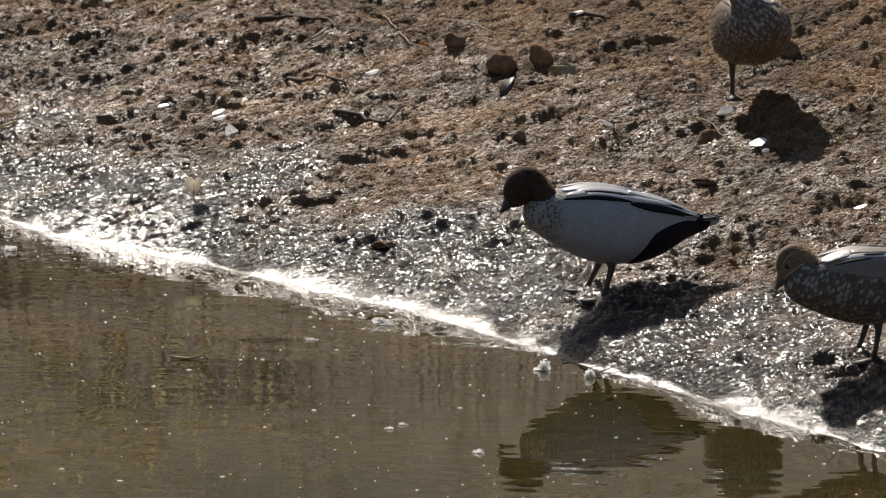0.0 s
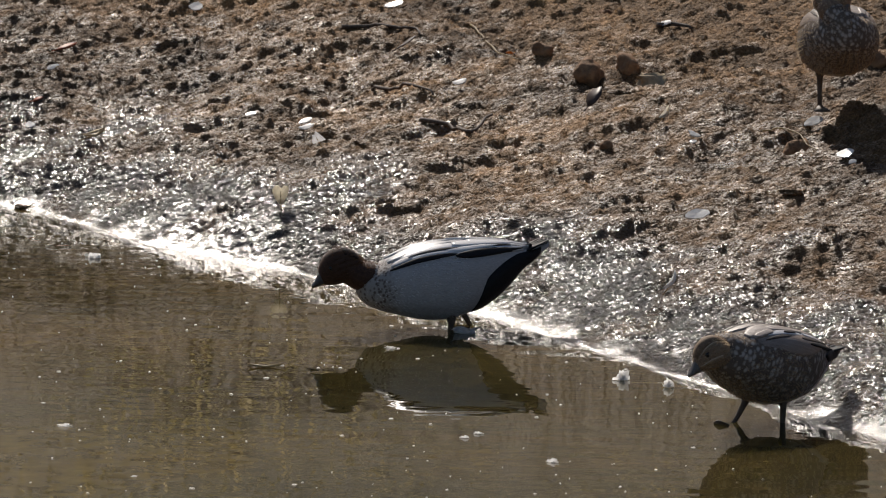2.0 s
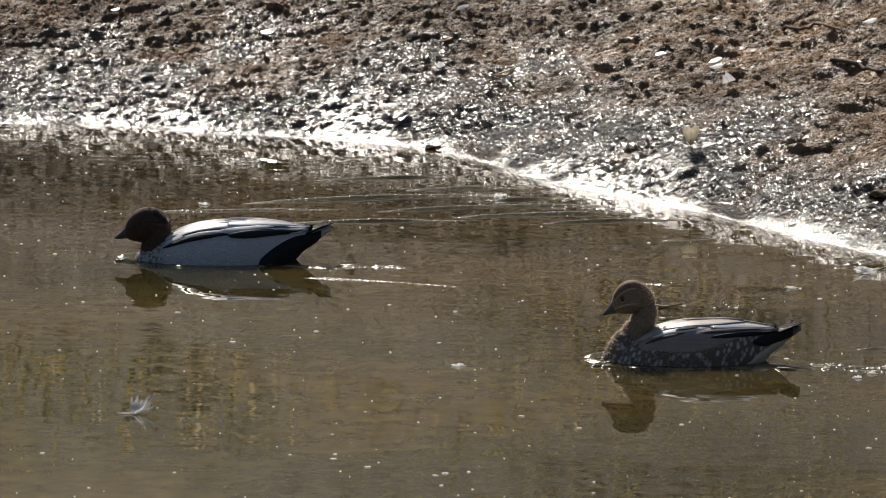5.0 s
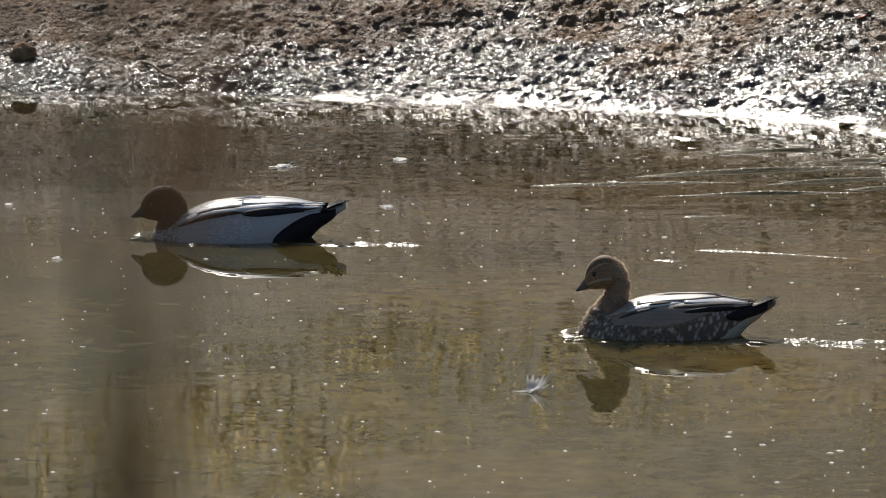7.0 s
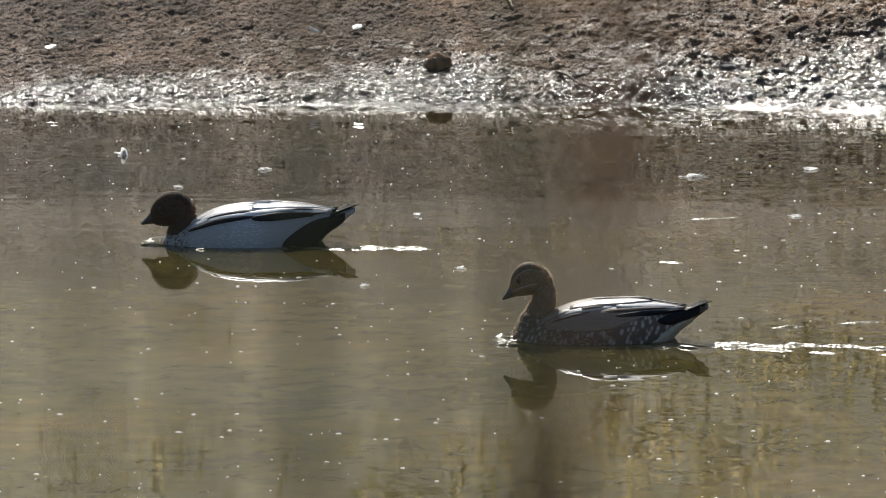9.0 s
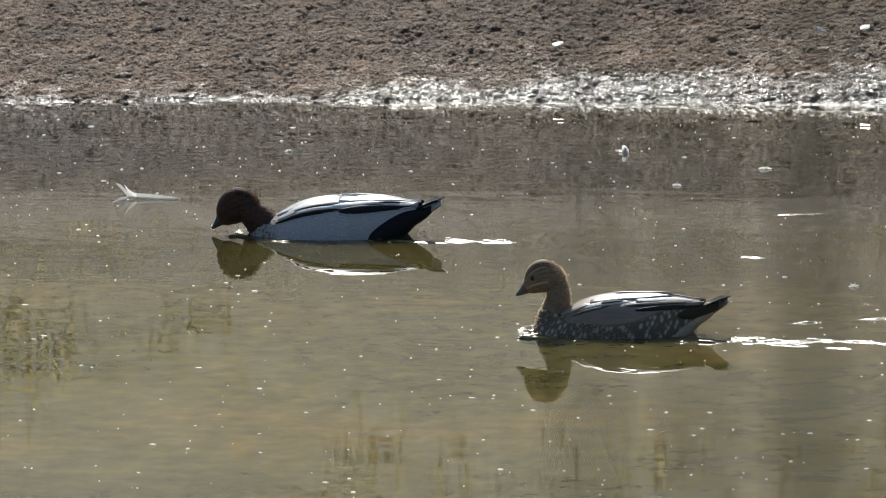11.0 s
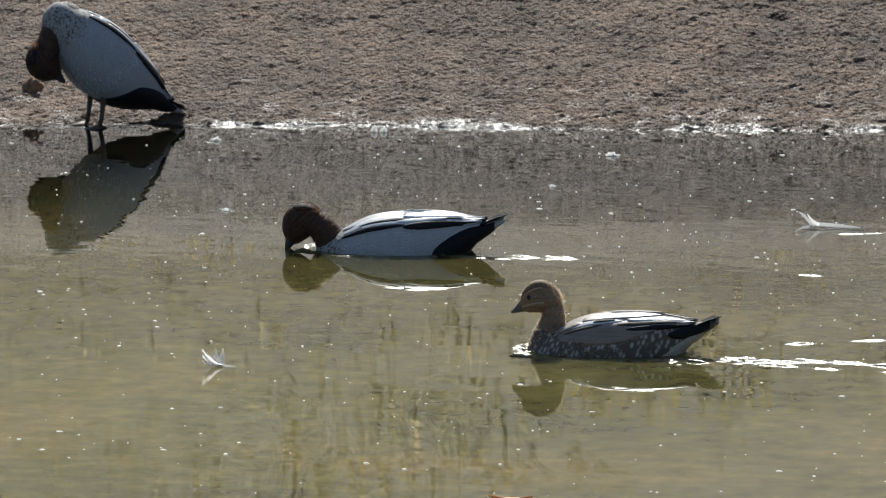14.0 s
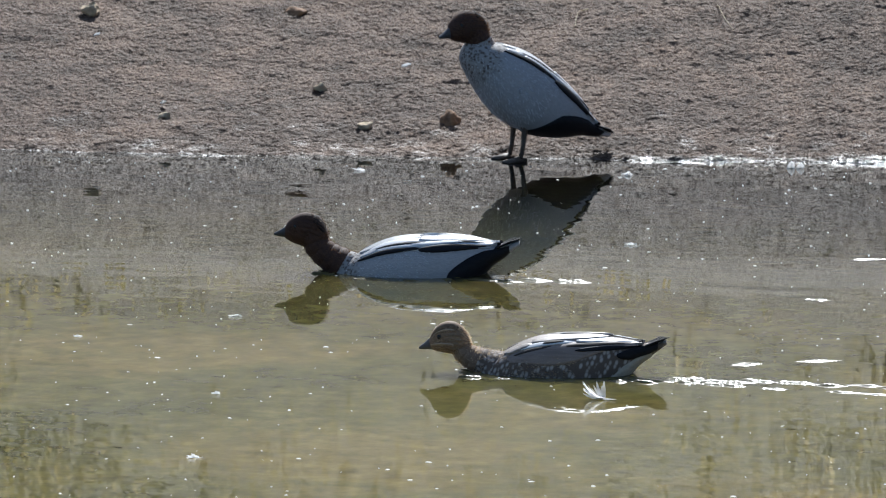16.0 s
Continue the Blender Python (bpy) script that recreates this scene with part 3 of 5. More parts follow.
def make_duck(name, hen, k, label, pale_neck=2):
    """A duck that looks along its own x, its body's waterline at z = 0. k: its size against a full-grown drake's."""
    root = tagged(new(name), label, "duck")
    hull = Hull(BODY_STATIONS, k)
    body = part("body", hull.mesh(), HEN_BODY if hen else DRAKE_BODY, root, "spotted brown breast and flanks" if hen else "pale grey flanks with a speckled breast")
    kx = lambda v: v * k
    # belly and undertail
    if hen:
        part("undertail", hull.patch(kx(-0.092), kx(-0.205), lambda u: 128 - 30 * min(1, 2 * u), lambda u: 232 + 30 * min(1, 2 * u), 0.004), BUFF_BELLY, body, "white undertail")
        for side in (1, -1):
            part("tail_covert", hull.patch(kx(-0.135), kx(-0.217), lambda u: side * (66 - 40 * u), lambda u: side * (70 + 44 * u ** 0.7), 0.003, bias=0.002), BLACK_FEATHER, body, "black tail coverts")
        part("belly", hull.patch(kx(0.010), kx(-0.09), lambda u: 180 - 36 * min(1, 1.6 * u + 0.1) ** 0.5, lambda u: 180 + 36 * min(1, 1.6 * u + 0.1) ** 0.5, 0.0006), BUFF_BELLY, body, "buff white belly")
    else:
        def black_rim(u):
            return 150 - 58 * min(1.0, u / 0.16) - 34 * max(0.0, min(1.0, (u - 0.16) / 0.5))
        part("undertail", hull.patch(kx(-0.066), kx(-0.214), black_rim, lambda u: 360 - black_rim(u), 0.004), BLACK_FEATHER, body, "black undertail")
    # tail fan: overlapping stiff feathers
    for i in range(7):
        o = i - 3
        bm = bmesh.new()
        base, tip = Vector((kx(-0.175), kx(0.005) * o, kx(0.052))), Vector((kx(-0.240 + 0.007 * abs(o)), kx(0.009) * o, kx(0.074 + 0.001 * (3 - abs(o)))))
        loops = []
        for u, w in ((0, 0.45), (0.3, 0.8), (0.7, 1.0), (0.9, 0.75), (1.0, 0.25)):
            c = base.lerp(tip, u)
            w *= kx(0.0095)
            loops.append([c + Vector((0, w, 0)), c + Vector((0, 0, kx(0.0035) * (1 - 0.7 * u))), c + Vector((0, -w, 0)), c - Vector((0, 0, kx(0.006) * (1 - 0.8 * u)))])
        rings(bm, loops)
        part("tail_feather", bm, BLACK_FEATHER, root)
    wing_mat = HEN_WING if hen else GREY_WING
    for side in (1, -1):
        wing = part("wing", hull.patch(kx(0.098), kx(-0.176), lambda u: side * (20 - 6 * u), lambda u: side * ((56 + 22 * math.sin(math.pi * min(1, u * 1.2)) - 12 * u) if hen else 47), 0.0030 * k, 26, 12, bias=-0.0012, tip=kx(0.005), flat=2), wing_mat, root, "folded grey wing")
        # long feathers laid along the back and over the wing
        if hen:
            # the hen's white rows put the sunlit top edge of her wing into colour
            rows = [(0.104, -0.020, 18, 7, 15, HEN_SCAPULAR), (0.080, -0.010, 44, 38, 2.6, BROWN_FEATHER), (0.066, -0.060, 33, 28, 5, WHITE_FEATHER), (0.045, -0.120, 18, 11, 11, HEN_SCAPULAR),
                    (-0.030, -0.150, 40, 36, 4, BROWN_FEATHER), (-0.050, -0.186, 50, 46, 4, BLACK_FEATHER), (-0.050, -0.178, 26, 20, 9, WHITE_FEATHER),
                    (-0.110, -0.184, 10, 9, 6, BROWN_FEATHER), (-0.120, -0.188, 31, 28, 4, HEN_SCAPULAR), (0.096, 0.040, 30, 26, 6, HEN_SCAPULAR), (0.020, -0.030, 31, 28, 2.5, BROWN_FEATHER)]
        else:
            rows = [(0.104, -0.030, 14, 6, 12, SCAPULAR), (0.100, 0.020, 36, 30, 6, SCAPULAR), (0.080, -0.060, 27, 20, 7, WHITE_FEATHER), (0.104, -0.040, 47, 43, 3.6, BLACK_FEATHER),
                    (0.066, -0.086, 33, 30, 2.0, BLACK_FEATHER), (0.060, -0.060, 39, 37, 3.5, WHITE_FEATHER), (-0.010, -0.120, 36, 30, 4.5, WHITE_FEATHER), (-0.028, -0.176, 47, 42, 6.5, BLACK_FEATHER),
                    (-0.025, -0.150, 20, 17, 8, WHITE_FEATHER), (-0.060, -0.180, 9, 8, 8, SCAPULAR), (-0.085, -0.150, 30, 28, 3, BLACK_FEATHER), (-0.112, -0.188, 36, 32, 6, WHITE_FEATHER), (-0.130, -0.190, 22, 20, 5, SCAPULAR), (-0.150, -0.196, 28, 27, 2.5, BLACK_FEATHER)]
        for n, (x0, x1, a0, a1, half, mat) in enumerate(rows):
            def mid(u, a0=a0, a1=a1):
                return a0 + (a1 - a0) * u

            def wide(u, half=half, mat=mat):
                if mat is BLACK_FEATHER or mat is BROWN_FEATHER:
                    return half * (0.08 + 1.1 * math.sin(math.pi * u ** 0.8) ** 0.8)
                return half * min(1.0, (4 * u + 0.15) ** 0.5, (3.4 * (1 - u) + 0.015) ** 0.75)
            bm = hull.patch(kx(x0), kx(x1), lambda u: side * (mid(u) - wide(u)), lambda u: side * (mid(u) + wide(u)), 0.0005 * k, 18, 6, bias=(0.0018 + 0.00025 * n + (0.0008 if mat is BLACK_FEATHER else 0.0)) * k, tip=kx(0.006 if x1 < -0.1 else 0.0))
            part("feather", bm, mat, wing)
    # neck pieces, head and bill
    neck = []
    for i in range(NECK_PIECES):
        u = i / (NECK_PIECES - 1)
        r = k * ((0.0440 - 0.0150 * u ** 0.6) if not hen else (0.050 - 0.0285 * u ** 0.6))
        bm = ball(bmesh.new(), (0, 0, 0), (r * 1.08, r * 0.93, r))
        if hen:
            mat = HEN_BODY if i < 3 else HEN_NECK
        else:
            mat = DRAKE_BREAST if i < pale_neck else DRAKE_HEAD
        neck.append(part("neck", bm, mat, root))
    kb, hk = k, k * (1.02 if hen else 1.03)
    skull = Hull(HEN_HEAD_STATIONS if hen else HEAD_STATIONS, hk, 2.1)
    kx = lambda v: v * hk
    head = part("head", skull.mesh(22), HEN_HEAD if hen else DRAKE_HEAD, root, "fawn brown head with pale eye stripes" if hen else "dark chestnut brown head")
    part("bill", Hull(BILL_STATIONS, hk, 2.6).mesh(14), HEN_BILL if hen else BILL, head, "short grey bill")
    for side in (1, -1):
        part("eye", ball(bmesh.new(), (kx(0.015), side * kx(0.0225 if not hen else 0.0215), kx(0.010)), (kx(0.0052), kx(0.003), kx(0.0052)), 10, 7), EYE_DARK, head)
        if hen:
            part("stripe", skull.patch(kx(0.034), kx(-0.016), lambda u: side * (52 - 4 * u), lambda u: side * (58 - 4 * u), 0.0012, 12, 4), PALE_STRIPE, head, "pale stripe above the eye")
            part("stripe", skull.patch(kx(0.036), kx(-0.012), lambda u: side * (98 + 4 * u), lambda u: side * (108 + 2 * u), 0.0012, 12, 4), PALE_STRIPE, head, "pale stripe below the eye")
    if hen:
        part("crown", skull.patch(kx(0.034), kx(-0.034), lambda u: -46, lambda u: 46, 0.002, 14, 8), HEN_CROWN, head)
    else:
        part("mane", skull.patch(kx(-0.020), kx(-0.0460), lambda u: -50 - 30 * u, lambda u: 50 + 30 * u, 0.0006, 12, 10), DRAKE_MANE, head, "black mane along the nape")
    # loose barbs that catch the light from behind
    fuzz = HEN_FRINGE if hen else DRAKE_FRINGE
    part("down", fringe(head, 3000, (0.0058 if hen else 0.0052) * k, 0.9, 3), fuzz, head)
    for i, piece in enumerate(neck):
        part("down", fringe(piece, 700, (0.0054 if hen else 0.0042) * k, 0.2, 10 + i), fuzz, piece)
    part("down", fringe(body, 4200, 0.0070 * k, 1.2, 31, -0.055 * k), HEN_FRINGE if hen else PALE_FRINGE, body)
    # legs swing about the hip
    kx = lambda v: v * kb
    legs = []
    for side in (1, -1):
        bm = bmesh.new()
        tube(bm, [(0, 0, kx(0.02)), (kx(-0.004), 0, kx(-0.022)), (kx(-0.010), 0, kx(-0.050)), (kx(-0.006), 0, kx(-0.085)), (0, 0, kx(-0.116))],
             [kx(0.022), kx(0.016), kx(0.0070), kx(0.0050), kx(0.0052)])
        leg = part("leg", bm, LEG, root)
        foot = bmesh.new()
        toes = [(-0.016, 0.0), (0.032, 0.019), (0.044, 0.0), (0.032, -0.019)]
        top = [foot.verts.new((kx(x), kx(y), kx(-0.114 - 0.004 * (x > 0)))) for x, y in toes]
        low = [foot.verts.new((kx(x), kx(y), kx(-0.121))) for x, y in toes]
        apex_t, apex_l = foot.verts.new((0, 0, kx(-0.108))), foot.verts.new((0, 0, kx(-0.121)))
        for i in range(4):
            j = (i + 1) % 4
            foot.faces.new((apex_t, top[i], top[j]))
            foot.faces.new((apex_l, low[j], low[i]))
            foot.faces.new((top[i], low[i], low[j], top[j]))
        part("foot", foot, LEG, leg)
        legs.append((leg, side))
    for leg, side in legs:
        leg.location = (kx(-0.02), side * kx(0.036), kx(-0.035))
    return {"root": root, "neck": neck, "head": head, "legs": [l for l, s in legs], "k": k, "hen": hen}


def head_pose(duck, x, z, pitch, turn=0.0, y=0.0):
    """The head's pose on its body; pitch: bill up."""
    k = duck["k"]
    return pose(x * k, y * k, z * k, 0, -pitch, turn)


def neck_poses(duck, head):
    """Poses that carry the neck pieces on a bend from the breast to the head."""
    k = duck["k"]
    p0 = Vector((0.116 * k, 0, -0.006 * k))
    back = head @ Vector((-0.018 * k, 0, -0.012 * k))
    down = (head.to_3x3() @ Vector((-0.45, 0, -0.9))).normalized()
    span = (back - p0).length
    p1 = p0 + Vector((0.55, 0, 0.55)) * span * 0.45
    p2 = back + down * span * 0.42
    out = []
    for i in range(NECK_PIECES):
        t = i / (NECK_PIECES - 1)
        a = p0 * (1 - t) ** 3 + 3 * p1 * t * (1 - t) ** 2 + 3 * p2 * t * t * (1 - t) + back * t ** 3
        d = (p1 - p0) * (1 - t) ** 2 + 2 * (p2 - p1) * t * (1 - t) + (back - p2) * t * t
        out.append(Matrix.Translation(a) @ d.to_track_quat("Z", "Y").to_matrix().to_4x4())
    return out


def set_head(duck, row):
    m = head_pose(duck, *row)
    duck["head"].matrix_basis = m
    for ob, p in zip(duck["neck"], neck_poses(duck, m)):
        ob.matrix_basis = p


def set_legs(duck, angles):
    for leg, a in zip(duck["legs"], angles):
        leg.rotation_euler = (0, radians(a), 0)


def duck_pose(x, y, z, heading, nose_up):
    return pose(x, y, z, 0, -nose_up, heading)


drake = make_duck("wood_duck", False, 0.96, "grey maned drake with dark brown head, wading then swimming")
hen = make_duck("wood_duck", True, 0.90, "brown maned hen with white spotted flanks, wading then swimming")
bank_hen = make_duck("wood_duck", True, 0.92, "brown spotted maned hen preening on the muddy bank")
bank_drake = make_duck("wood_duck", False, 1.0, "pale grey maned drake standing at the water's edge, preening", 4)
set_head(bank_hen, (0.095, 0.090, -50, 55, -0.016))
bank_hen["root"].matrix_basis = duck_pose(0.627, 16.86, 0.447, 277, 15)
set_legs(bank_hen, (110, 15))

# seconds, place of the body, heading, nose up
DRAKE_WAY = [(0.0, 0.305, 15.722, 0.206, 193, 16), (0.5, 0.203, 15.79, 0.166, 194, 14), (1.0, 0.090, 15.70, 0.158, 194, 14), (1.5, -0.040, 15.745, 0.119, 194, 12),
             (2.0, -0.181, 15.80, 0.094, 192, -1), (2.5, -0.340, 15.80, 0.028, 188, -13), (3.0, -0.540, 15.80, 0.008, 184, -6), (3.2, -0.630, 15.80, 0.003, 183, -4), (4.0, -0.985, 15.80, 0, 182, 0),
             (5.5, -1.602, 15.755, 0, 183, 0), (7.0, -2.176, 15.715, 0, 183, 0), (8.5, -2.775, 15.725, 0, 184, 0), (9.5, -3.18, 15.695, 0, 186, 0),
             (12.0, -4.239, 15.655, 0, 188, 0), (13.0, -4.668, 15.61, 0, 190, 0), (14.0, -5.082, 15.545, 0, 191, 0), (15.0, -5.508, 15.515, 0, 192, 0), (16.0, -5.905, 15.455, 0, 192, 0)]
HEN_WAY = [(0.0, 0.771, 14.93, 0.213, 190, 6), (0.5, 0.687, 14.895, 0.182, 192, 6), (1.0, 0.588, 14.845, 0.155, 195, 6), (1.5, 0.525, 14.82, 0.128, 197, 4), (2.0, 0.427, 14.77, 0.108, 230, 16),
           (2.5, 0.391, 14.74, 0.066, 228, 11), (3.0, 0.314, 14.74, 0.020, 218, 0), (3.2, 0.244, 14.735, 0.010, 212, -1), (4.0, -0.055, 14.72, 0, 184, 0), (5.5, -0.66, 14.70, 0, 184, 0),
           (7.0, -1.25, 14.665, 0, 183, 0), (9.0, -2.127, 14.65, 0, 184, 0), (9.7, -2.457, 14.65, 0, 185, 0), (11.8, -3.36, 14.58, 0, 187, 0), (12.5, -3.67, 14.56, 0, 188, 0), (13.0, -3.872, 14.545, 0, 188, 0), (14.5, -4.55, 14.43, 0, 190, 0), (15.5, -4.995, 14.385, 0, 192, 0), (16.0, -5.202, 14.375, 0, 193, 0)]
# seconds, place of the head on the body, bill up, turned to its left
DRAKE_HEAD_ROWS = [(0.0, 0.178, 0.024, -52), (0.5, 0.192, 0.010, -54), (1.0, 0.187, 0.000, -54), (1.5, 0.205, 0.000, -40), (2.0, 0.200, 0.030, -24), (2.5, 0.165, 0.074, -12), (3.0, 0.163, 0.062, -14), (4.0, 0.145, 0.064, -10),
                   (5.5, 0.142, 0.064, -10), (9.5, 0.147, 0.064, -15), (11.8, 0.220, 0.046, -36), (12.5, 0.225, 0.044, -36), (13.5, 0.200, 0.062, -26), (14.0, 0.197, 0.050, -50), (14.5, 0.204, 0.042, -46), (15.0, 0.216, 0.041, -38), (15.5, 0.228, 0.046, -30), (16.0, 0.226, 0.084, 4)]
HEN_HEAD_ROWS = [(0.0, 0.150, 0.030, -50), (0.5, 0.165, 0.015, -50), (1.0, 0.160, 0.010, -45), (1.5, 0.150, 0.025, -38), (2.0, 0.172, -0.012, -42, -25), (2.5, 0.158, 0.022, -55, 40, 0.03), (3.0, 0.115, 0.092, -18, -22),
                 (4.0, 0.110, 0.120, -18), (5.5, 0.108, 0.121, -18), (7.0, 0.112, 0.120, -20), (9.0, 0.130, 0.116, -24), (12.5, 0.148, 0.106, -18), (13.3, 0.146, 0.106, -16), (14.5, 0.137, 0.105, -18), (15.0, 0.186, 0.070, -42), (15.5, 0.218, 0.044, -38), (16.0, 0.224, 0.064, -6)]
BANK_DRAKE_HEAD_ROWS = [(0.0, 0.078, -0.104, -176), (13.0, 0.078, -0.104, -176), (15.5, 0.078, -0.104, -176), (15.65, 0.184, -0.092, -114), (15.8, 0.210, -0.040, -74), (16.0, 0.188, 0.014, -50)]
BANK_DRAKE_WAY = [(0.0, -6.276, 17.09, 0.155, 224, 50), (15.5, -6.276, 17.09, 0.155, 224, 50), (16.0, -6.272, 17.10, 0.160, 220, 44)]
set_head(bank_drake, BANK_DRAKE_HEAD_ROWS[0][1:])
bank_drake["root"].matrix_basis = duck_pose(*BANK_DRAKE_WAY[0][1:])
set_legs(bank_drake, (50, 50))


def motions():
    """All that moves, from the clip's start to its end."""
    float_motions()
    for duck, way, heads in ((drake, DRAKE_WAY, DRAKE_HEAD_ROWS), (hen, HEN_WAY, HEN_HEAD_ROWS), (bank_drake, BANK_DRAKE_WAY, BANK_DRAKE_HEAD_ROWS)):
        walk(duck["root"], [(t, duck_pose(x, y, z, h, n)) for t, x, y, z, h, n in way])
        poses = [(t, head_pose(duck, *row)) for t, *row in heads]
        if poses[-1][0] < 16:
            poses.append((16.0, poses[-1][1]))
        walk(duck["head"], poses)
        for i, ob in enumerate(duck["neck"]):
            walk(ob, [(t, neck_poses(duck, m)[i]) for t, m in poses])
    for duck, swings in ((drake, DRAKE_STEPS), (hen, HEN_STEPS), (bank_drake, BANK_DRAKE_STEPS)):
        k = duck["k"]
        for i, leg in enumerate(duck["legs"]):
            side = 1 - 2 * i
            walk(leg, [(t, pose(-0.02 * k, side * 0.036 * k, -0.035 * k, 0, row[i], 0)) for t, *row in swings])


# seconds, turn of the left and right leg about the hip (more: foot to the back)
DRAKE_STEPS = [(0.0, 8, -2), (0.3, -20, 25), (0.5, -30, 15), (0.75, 10, -25), (1.0, -22, 24), (1.3, 12, -18), (1.5, -18, 20), (2.0, -5, 38), (2.5, 60, 70), (3.2, 75, 75), (16.0, 75, 75)]
BANK_DRAKE_STEPS = [(0.0, 50, 50), (15.5, 50, 50), (16.0, 44, 44)]
HEN_STEPS = [(0.0, 5, -5), (0.25, -20, 20), (0.5, -15, 20), (0.75, 20, -20), (1.0, 0, 25), (1.3, 10, 10), (1.5, 5, 5), (2.0, 20, -20), (2.5, 40, 40), (3.2, 75, 75), (16.0, 75, 75)]

# ---------------------------------------------------------------- ground and water
def spread(lo, hi, step, far, grow=1.25):
    """Even steps from lo to hi, then ever wider ones out to far on both sides."""
    mid = list(np.arange(lo, hi, step))
    out, s = [], step
    x = mid[-1]
    while x < far:
        s *= grow
        x += s
        out.append(x)
    left, s, x = [], step, lo
    while x > -far:
        s *= grow
        x -= s
        left.append(x)
    return np.array(left[::-1] + mid + out)


def make_ground():
    xs = spread(-8.4, 1.3, 0.0046, 1500, 1.35)
    vs = spread(-0.03, 1.0, 1.03 / 520, 1500, 1.13)
    gx = np.repeat(xs[:, None], len(vs), 1)
    deep = np.interp(xs, [-7.5, -5.0, -2.2, -1.2, 0.0, 0.9, 400], [2.6, 2.4, 2.4, 2.8, 3.4, 3.75, 3.75])[:, None]
    far_rows = shore_y(gx) + vs[None, :] * deep
    # rows follow the far shore there, and run straight over the pond's bed and the near bank
    near_y = np.concatenate([-np.geomspace(1500, 6.2, 26), np.arange(-6.0, 4.2, 0.12), np.linspace(4.3, 5.6, 5)])
    keep = vs > -0.06
    gy = np.concatenate([np.repeat(near_y[None, :], len(xs), 0), far_rows[:, keep]], 1)
    gx = np.repeat(xs[:, None], gy.shape[1], 1)
    z, wet, dry, edge = height(gx.ravel(), gy.ravel())
    co = np.stack([gx.ravel(), gy.ravel(), z], 1)
    nx, nv = gy.shape
    i = (np.arange(nx - 1)[:, None] * nv + np.arange(nv - 1)[None, :]).ravel()
    quads = np.stack([i, i + nv, i + nv + 1, i + 1], 1).astype(np.int32)
    me = bpy.data.meshes.new("ground")
    me.vertices.add(len(co))
    me.vertices.foreach_set("co", co.astype(np.float32).ravel())
    me.loops.add(quads.size)
    me.loops.foreach_set("vertex_index", quads.ravel())
    me.polygons.add(len(quads))
    me.polygons.foreach_set("loop_start", np.arange(0, quads.size, 4, dtype=np.int32))
    me.polygons.foreach_set("use_smooth", np.ones(len(quads), dtype=bool))
    me.attributes.new("wet", "FLOAT", "POINT").data.foreach_set("value", wet.astype(np.float32))
    me.attributes.new("dry", "FLOAT", "POINT").data.foreach_set("value", dry.astype(np.float32))
    me.attributes.new("edge", "FLOAT", "POINT").data.foreach_set("value", edge.astype(np.float32))
    me.update(calc_edges=True)
    me.validate()
    me.materials.append(MUD)
    return tagged(new("ground", me), "lumpy wet brown mud bank sloping to the pond", "ground", kind="structure")


ground = make_ground()
bm = bmesh.new()
corners = [(-300, 3.0), (300, 3.0), (300, 22), (-300, 22)]
bm.faces.new([bm.verts.new((x, y, 0.0)) for x, y in corners])
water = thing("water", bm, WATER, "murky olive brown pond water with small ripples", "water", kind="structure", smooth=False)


def make_grass():
    """Dry and green grass on the upper bank, in clumps, that the pond mirrors."""
    r = np.random.default_rng(12)
    verts, faces = [], []
    clumps = 8200
    cx, cd = r.uniform(-10.5, 3.2, clumps), 3.1 + 4.2 * r.random(clumps) ** 1.15
    sizes = r.uniform(0.35, 1.0, clumps) * np.clip((cd - 2.4) / 2.0, 0.3, 1.0)
    cy = shore_y(cx) + cd
    sizes *= np.clip(0.75 + 1.3 * value_noise(cx, cy, 0.8, 71), 0.3, 1.4)
    cz = height(cx, cy)[0]
    for x, y, z, q in zip(cx, cy, cz, sizes):
        for i in range(6):
            a, lean = r.uniform(0, 2 * math.pi), r.uniform(0.1, 1.1)
            l, w = q * r.uniform(0.03, 0.11), q * r.uniform(0.003, 0.008)
            bx, by = x + r.normal(0, 0.06) * q, y + r.normal(0, 0.06) * q
            ca, sa = math.cos(a), math.sin(a)
            b = len(verts)
            for u, ww in ((0.0, 1.0), (0.6, 0.85), (1.0, 0.12)):
                o, up = lean * l * u * u, l * u * (1 - 0.3 * lean * u)
                verts.append((bx + ca * o - sa * w * ww, by + sa * o + ca * w * ww, z - 0.015 + up))
                verts.append((bx + ca * o + sa * w * ww, by + sa * o - ca * w * ww, z - 0.015 + up))
            faces += [(b + k, b + k + 1, b + k + 3, b + k + 2) for k in (0, 2)]
    me = bpy.data.meshes.new("bank_grass")
    me.from_pydata(verts, [], faces)
    me.materials.append(GRASS)
    return tagged(new("bank_grass", me), "tufts of dry and green grass on the upper bank", "grass", kind="stuff")


make_grass()

# ---------------------------------------------------------------- small things on the bank
rng = random.Random(7)


def lump_mesh(bm, w, d, h, seed, rough=0.35, sub=2):
    """An uneven stone of that width, depth and height, its base a little below z = 0."""
    bmesh.ops.create_icosphere(bm, subdivisions=sub, radius=0.5)
    for v in bm.verts:
        q = v.co * 2.2 + Vector((seed * 3.1, seed * 1.7, seed * 2.3))
        s = 1 + rough * noise.noise(q) + 0.4 * rough * noise.noise(q * 2.7)
        v.co = Vector((v.co.x * s * w, v.co.y * s * d, max(v.co.z, -0.32) * s * h * 1.25 + 0.18 * h))
    return bm


